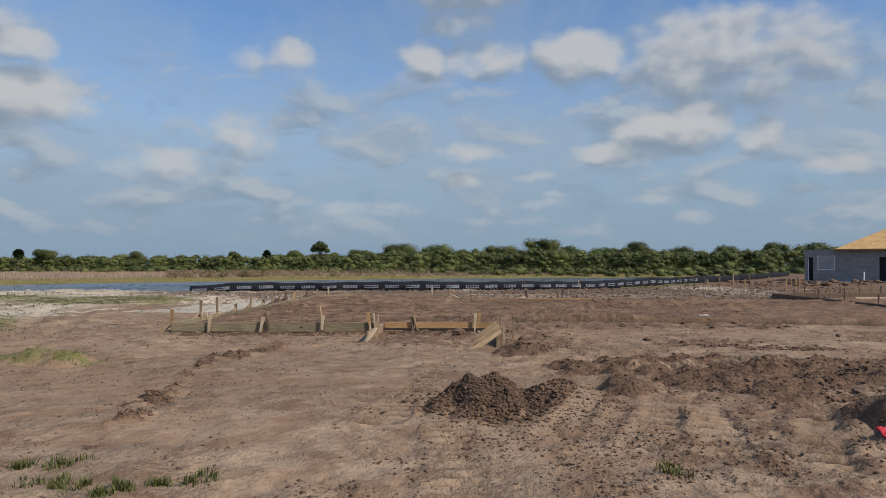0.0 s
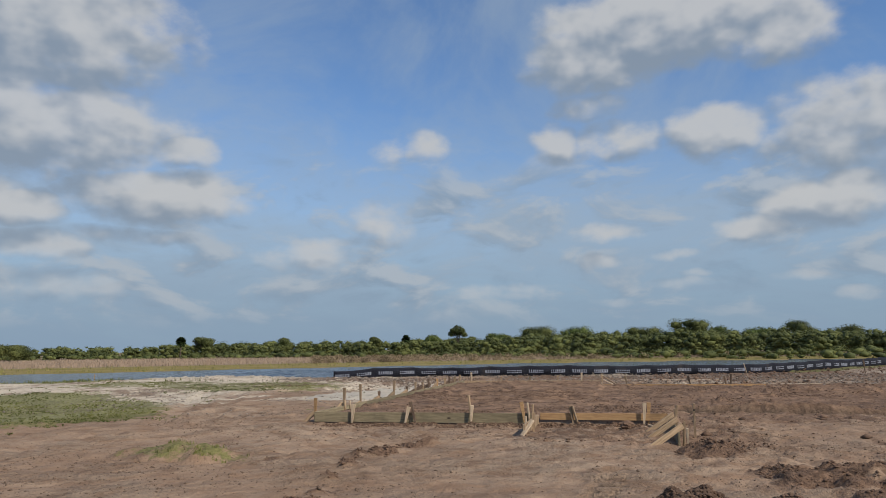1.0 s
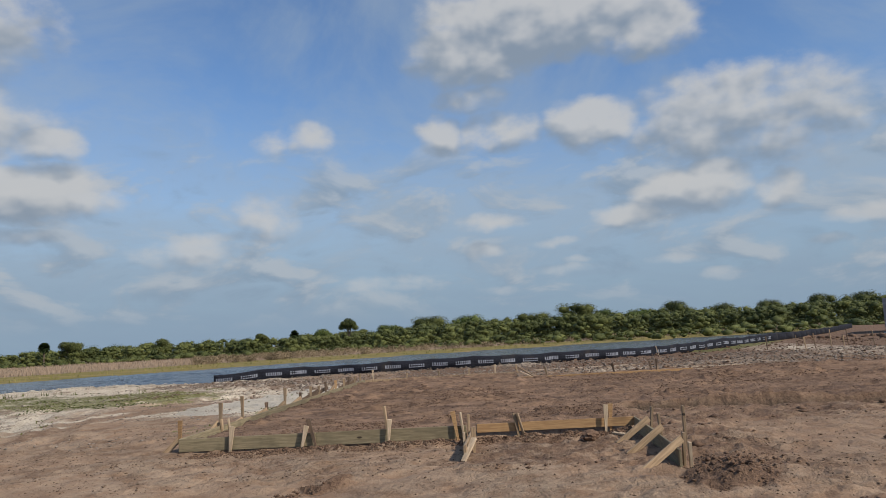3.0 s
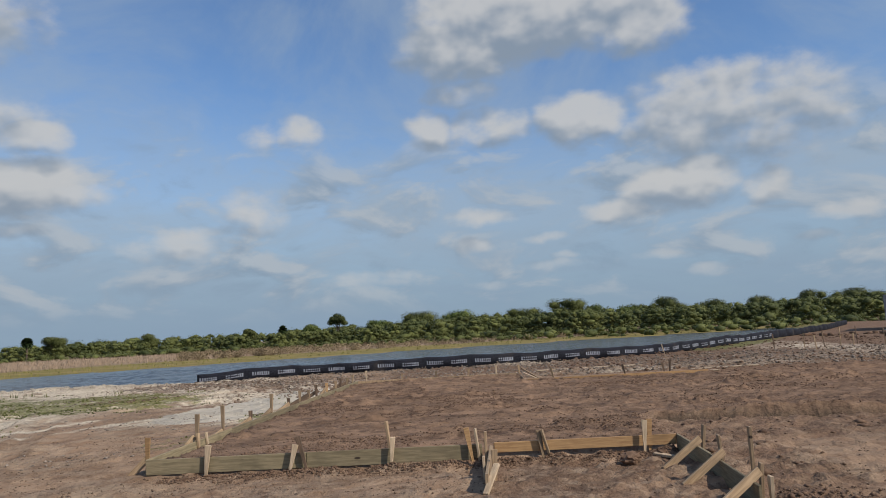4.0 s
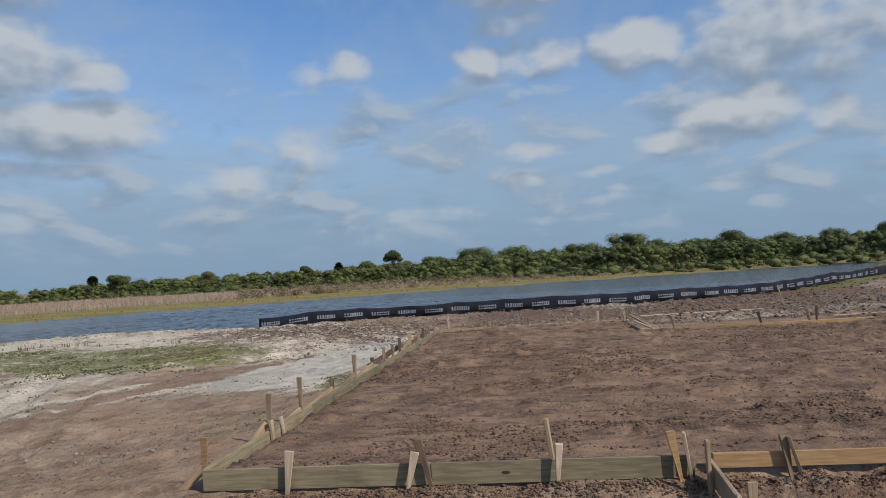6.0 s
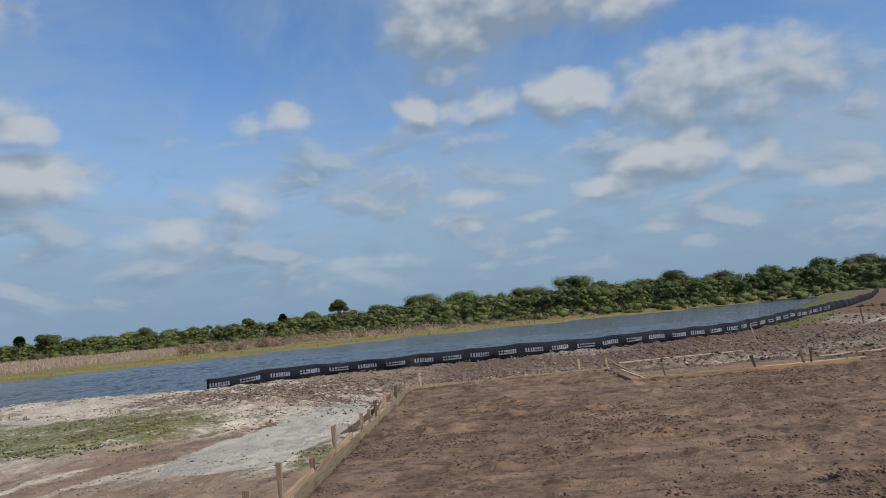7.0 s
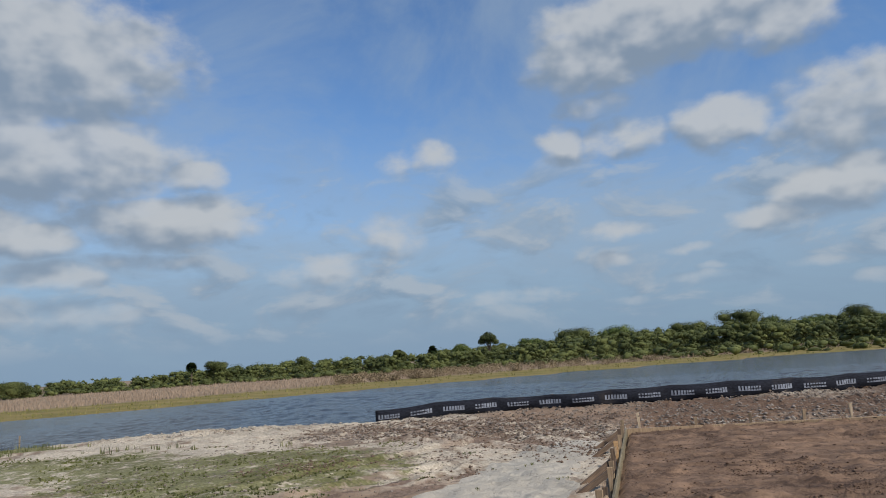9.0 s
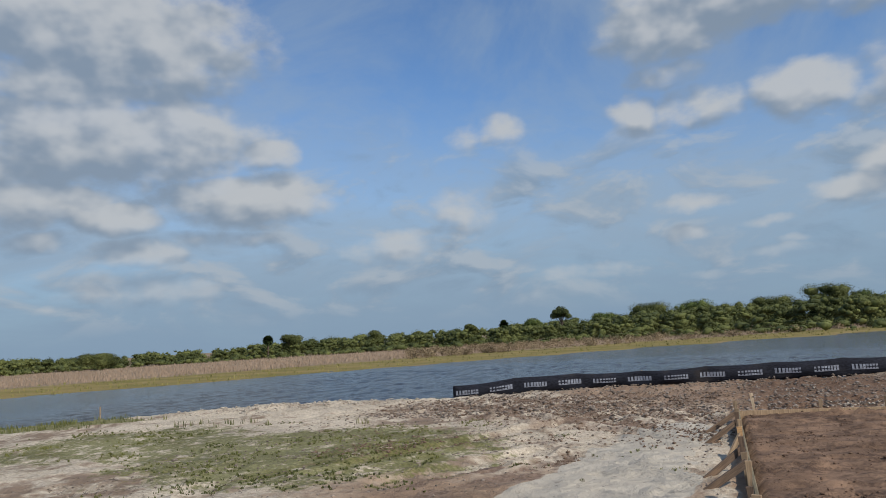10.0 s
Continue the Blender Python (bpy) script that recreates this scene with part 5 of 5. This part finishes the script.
# ---- block house on the right ----
def house():
    h = tagged(empty("house", 39.9, 56.6, -0.02, -31), "unfinished single-storey grey block house with bare plywood roof", "house")
    wall_h, length, depth = 3.15, 15.0, 11.0
    # front wall with a window and a door opening, panel by panel
    cuts = [0.0, 0.35, 0.75, 1.15, 2.65, 6.4, 7.3, length]
    for x0, x1 in zip(cuts[:-1], cuts[1:]):
        m = (x0 + x1) / 2
        if (x0, x1) == (1.15, 2.65):
            pieces = (("wall_below_window", 0.1, 0.575, 1.15, 0.2, 0.0, BLOCK), ("lintel", 0.1, 2.85, 0.6, 0.2, 0.0, BLOCK))
        elif (x0, x1) in ((0.35, 0.75), (6.4, 7.3)):
            # added dark panel behind the opening, in place of the shade indoors
            pieces = (("lintel", 0.1, 2.775, 0.75, 0.2, 0.0, BLOCK), ("doorway_boarding", 0.3, 1.2, 2.4, 0.05, 0.6, DOORWAY_SHADE))
        else:
            pieces = (("wall_panel", 0.1, wall_h / 2, wall_h, 0.2, 0.0, BLOCK),)
        for name, py, pz, sz, sy, wider, mat in pieces:
            bm = bmesh.new()
            box(bm, pose(m, py, pz), x1 - x0 + wider, sy, sz, 0)
            part(name, bm, mat, h)
    for name, x, y, sx, sy in (("side_wall", 0.1, depth / 2 + 0.1, 0.2, depth - 0.2), ("side_wall", length - 0.1, depth / 2 + 0.1, 0.2, depth - 0.2), ("back_wall", length / 2, depth + 0.1, length, 0.2)):
        bm = bmesh.new()
        box(bm, pose(x, y, wall_h / 2), sx, sy, wall_h, 0)
        part(name, bm, BLOCK, h)
    bm = bmesh.new()
    box(bm, pose(length / 2, depth / 2, 0.03), length + 0.3, depth + 0.3, 0.12, 0.01)
    part("slab", bm, grain_material("pale_concrete", (0.42, 0.41, 0.39), (0.56, 0.55, 0.52), 3.0, 0.9, False), h)
    # hipped roof over the right part
    bm = bmesh.new()
    x0, x1, y0, y1, z0 = 2.6, length + 0.5, -0.5, depth + 0.6, wall_h
    low = [bm.verts.new(c) for c in ((x0, y0, z0), (x1, y0, z0), (x1, y1, z0), (x0, y1, z0))]
    ym = (y0 + y1) / 2
    top = [bm.verts.new(c) for c in ((x0 + (y1 - y0) / 2, ym, z0 + 3.0), (x1 - 4.5, ym, z0 + 3.0))]
    for f in ((low[0], low[1], top[1], top[0]), (low[1], low[2], top[1]), (low[2], low[3], top[0], top[1]), (low[3], low[0], top[0]), tuple(low[::-1])):
        bm.faces.new(f)
    part("roof", bm, PLYWOOD, h, "orange plywood sheathing")
    bm = bmesh.new()
    box(bm, pose((x0 + x1) / 2, y0 - 0.02, z0 - 0.03), x1 - x0, 0.03, 0.14, 0.003)
    part("fascia", bm, ORANGE_WOOD, h)
    win = bmesh.new()
    for px, pz, sx, sz in ((1.9, 2.52, 1.5, 0.06), (1.9, 1.18, 1.5, 0.06), (1.18, 1.85, 0.06, 1.4), (2.62, 1.85, 0.06, 1.4)):
        box(win, pose(px, 0.06, pz), sx, 0.10, sz, 0.004)
    w = part("window", win, WHITE_PVC, h, "white window frame")
    bm = bmesh.new()
    box(bm, pose(1.9, 0.08, 1.85), 1.36, 0.01, 1.26, 0)
    part("pane", bm, WINDOW_FILM, w)
    bm = bmesh.new()
    box(bm, pose(0.34, 0.0, 1.1), 0.06, 0.06, 2.2, 0.004)
    part("door_post", bm, WHITE_PVC, h)
    for x in (5.2, 9.3):
        bm = bmesh.new()
        limb(bm, (x, -1.6, -0.1), (x + 0.05, -1.6, 1.0), 0.06, 0.06, 10)
        ob = part("pipe_stub", bm, WHITE_PVC, h, "white plastic pipe stub")
    return h


house()

cloth = bmesh.new()
bmesh.ops.create_grid(cloth, x_segments=14, y_segments=10, size=0.5)
for v in cloth.verts:
    v.co = Vector((v.co.x * 0.2, v.co.y * 0.15, 0.07 * noise.noise(Vector((v.co.x * 4, v.co.y * 4, 1.7))) + 0.06))
rag = mesh_object("red_rag", cloth, RED_CLOTH, True)
rag.matrix_basis = pose(11.6, -10.4, ground_z(11.6, -10.4) + 0.03, 12, -14, 20)
rag.modifiers.new("thickness", "SOLIDIFY").thickness = 0.006
tagged(rag, "crumpled red plastic rag on an earth heap", "rag")

scrap = bmesh.new()
bmesh.ops.create_grid(scrap, x_segments=10, y_segments=6, size=0.5)
for v in scrap.verts:
    v.co = Vector((v.co.x * 0.45, v.co.y * 0.25, 0.09 * noise.noise(Vector((v.co.x * 5, v.co.y * 5, 4.2))) + 0.05))
bag = mesh_object("white_bag", scrap, WHITE_PVC, True)
bag.matrix_basis = pose(14.2, 4.1, ground_z(14.2, 4.1) + 0.015, 0, 0, 10) @ Matrix.Scale(0.6, 4)
bag.modifiers.new("thickness", "SOLIDIFY").thickness = 0.006
tagged(bag, "crumpled white plastic bag on bare soil", "bag")

clump = bmesh.new()
bmesh.ops.create_icosphere(clump, subdivisions=3, radius=1.0)
for v in clump.verts:
    v.co = Vector((v.co.x * 0.15, v.co.y * 0.12, v.co.z * 0.09)) * (1 + 0.35 * noise.noise(v.co * 2.3) + 0.15 * noise.noise(v.co * 6.0))
lump = mesh_object("soil_clump", clump, CLOD, False)
lump.matrix_basis = pose(7.15, -0.62, ground_z(7.15, -0.62) + 0.05, 0, 0, 30)
tagged(lump, "dark hard clump of soil inside the entry form", "soil clump")

offcut = bmesh.new()
box(offcut, Matrix.Identity(4), 0.34, 0.085, 0.036, 0.004, 0.004)
chip = mesh_object("timber_offcut", offcut, PALE_WOOD)
chip.matrix_basis = pose(7.72, -0.12, ground_z(7.72, -0.12) + 0.03, 6, 4, -40)
tagged(chip, "short pale timber offcut lying on the soil", "offcut")
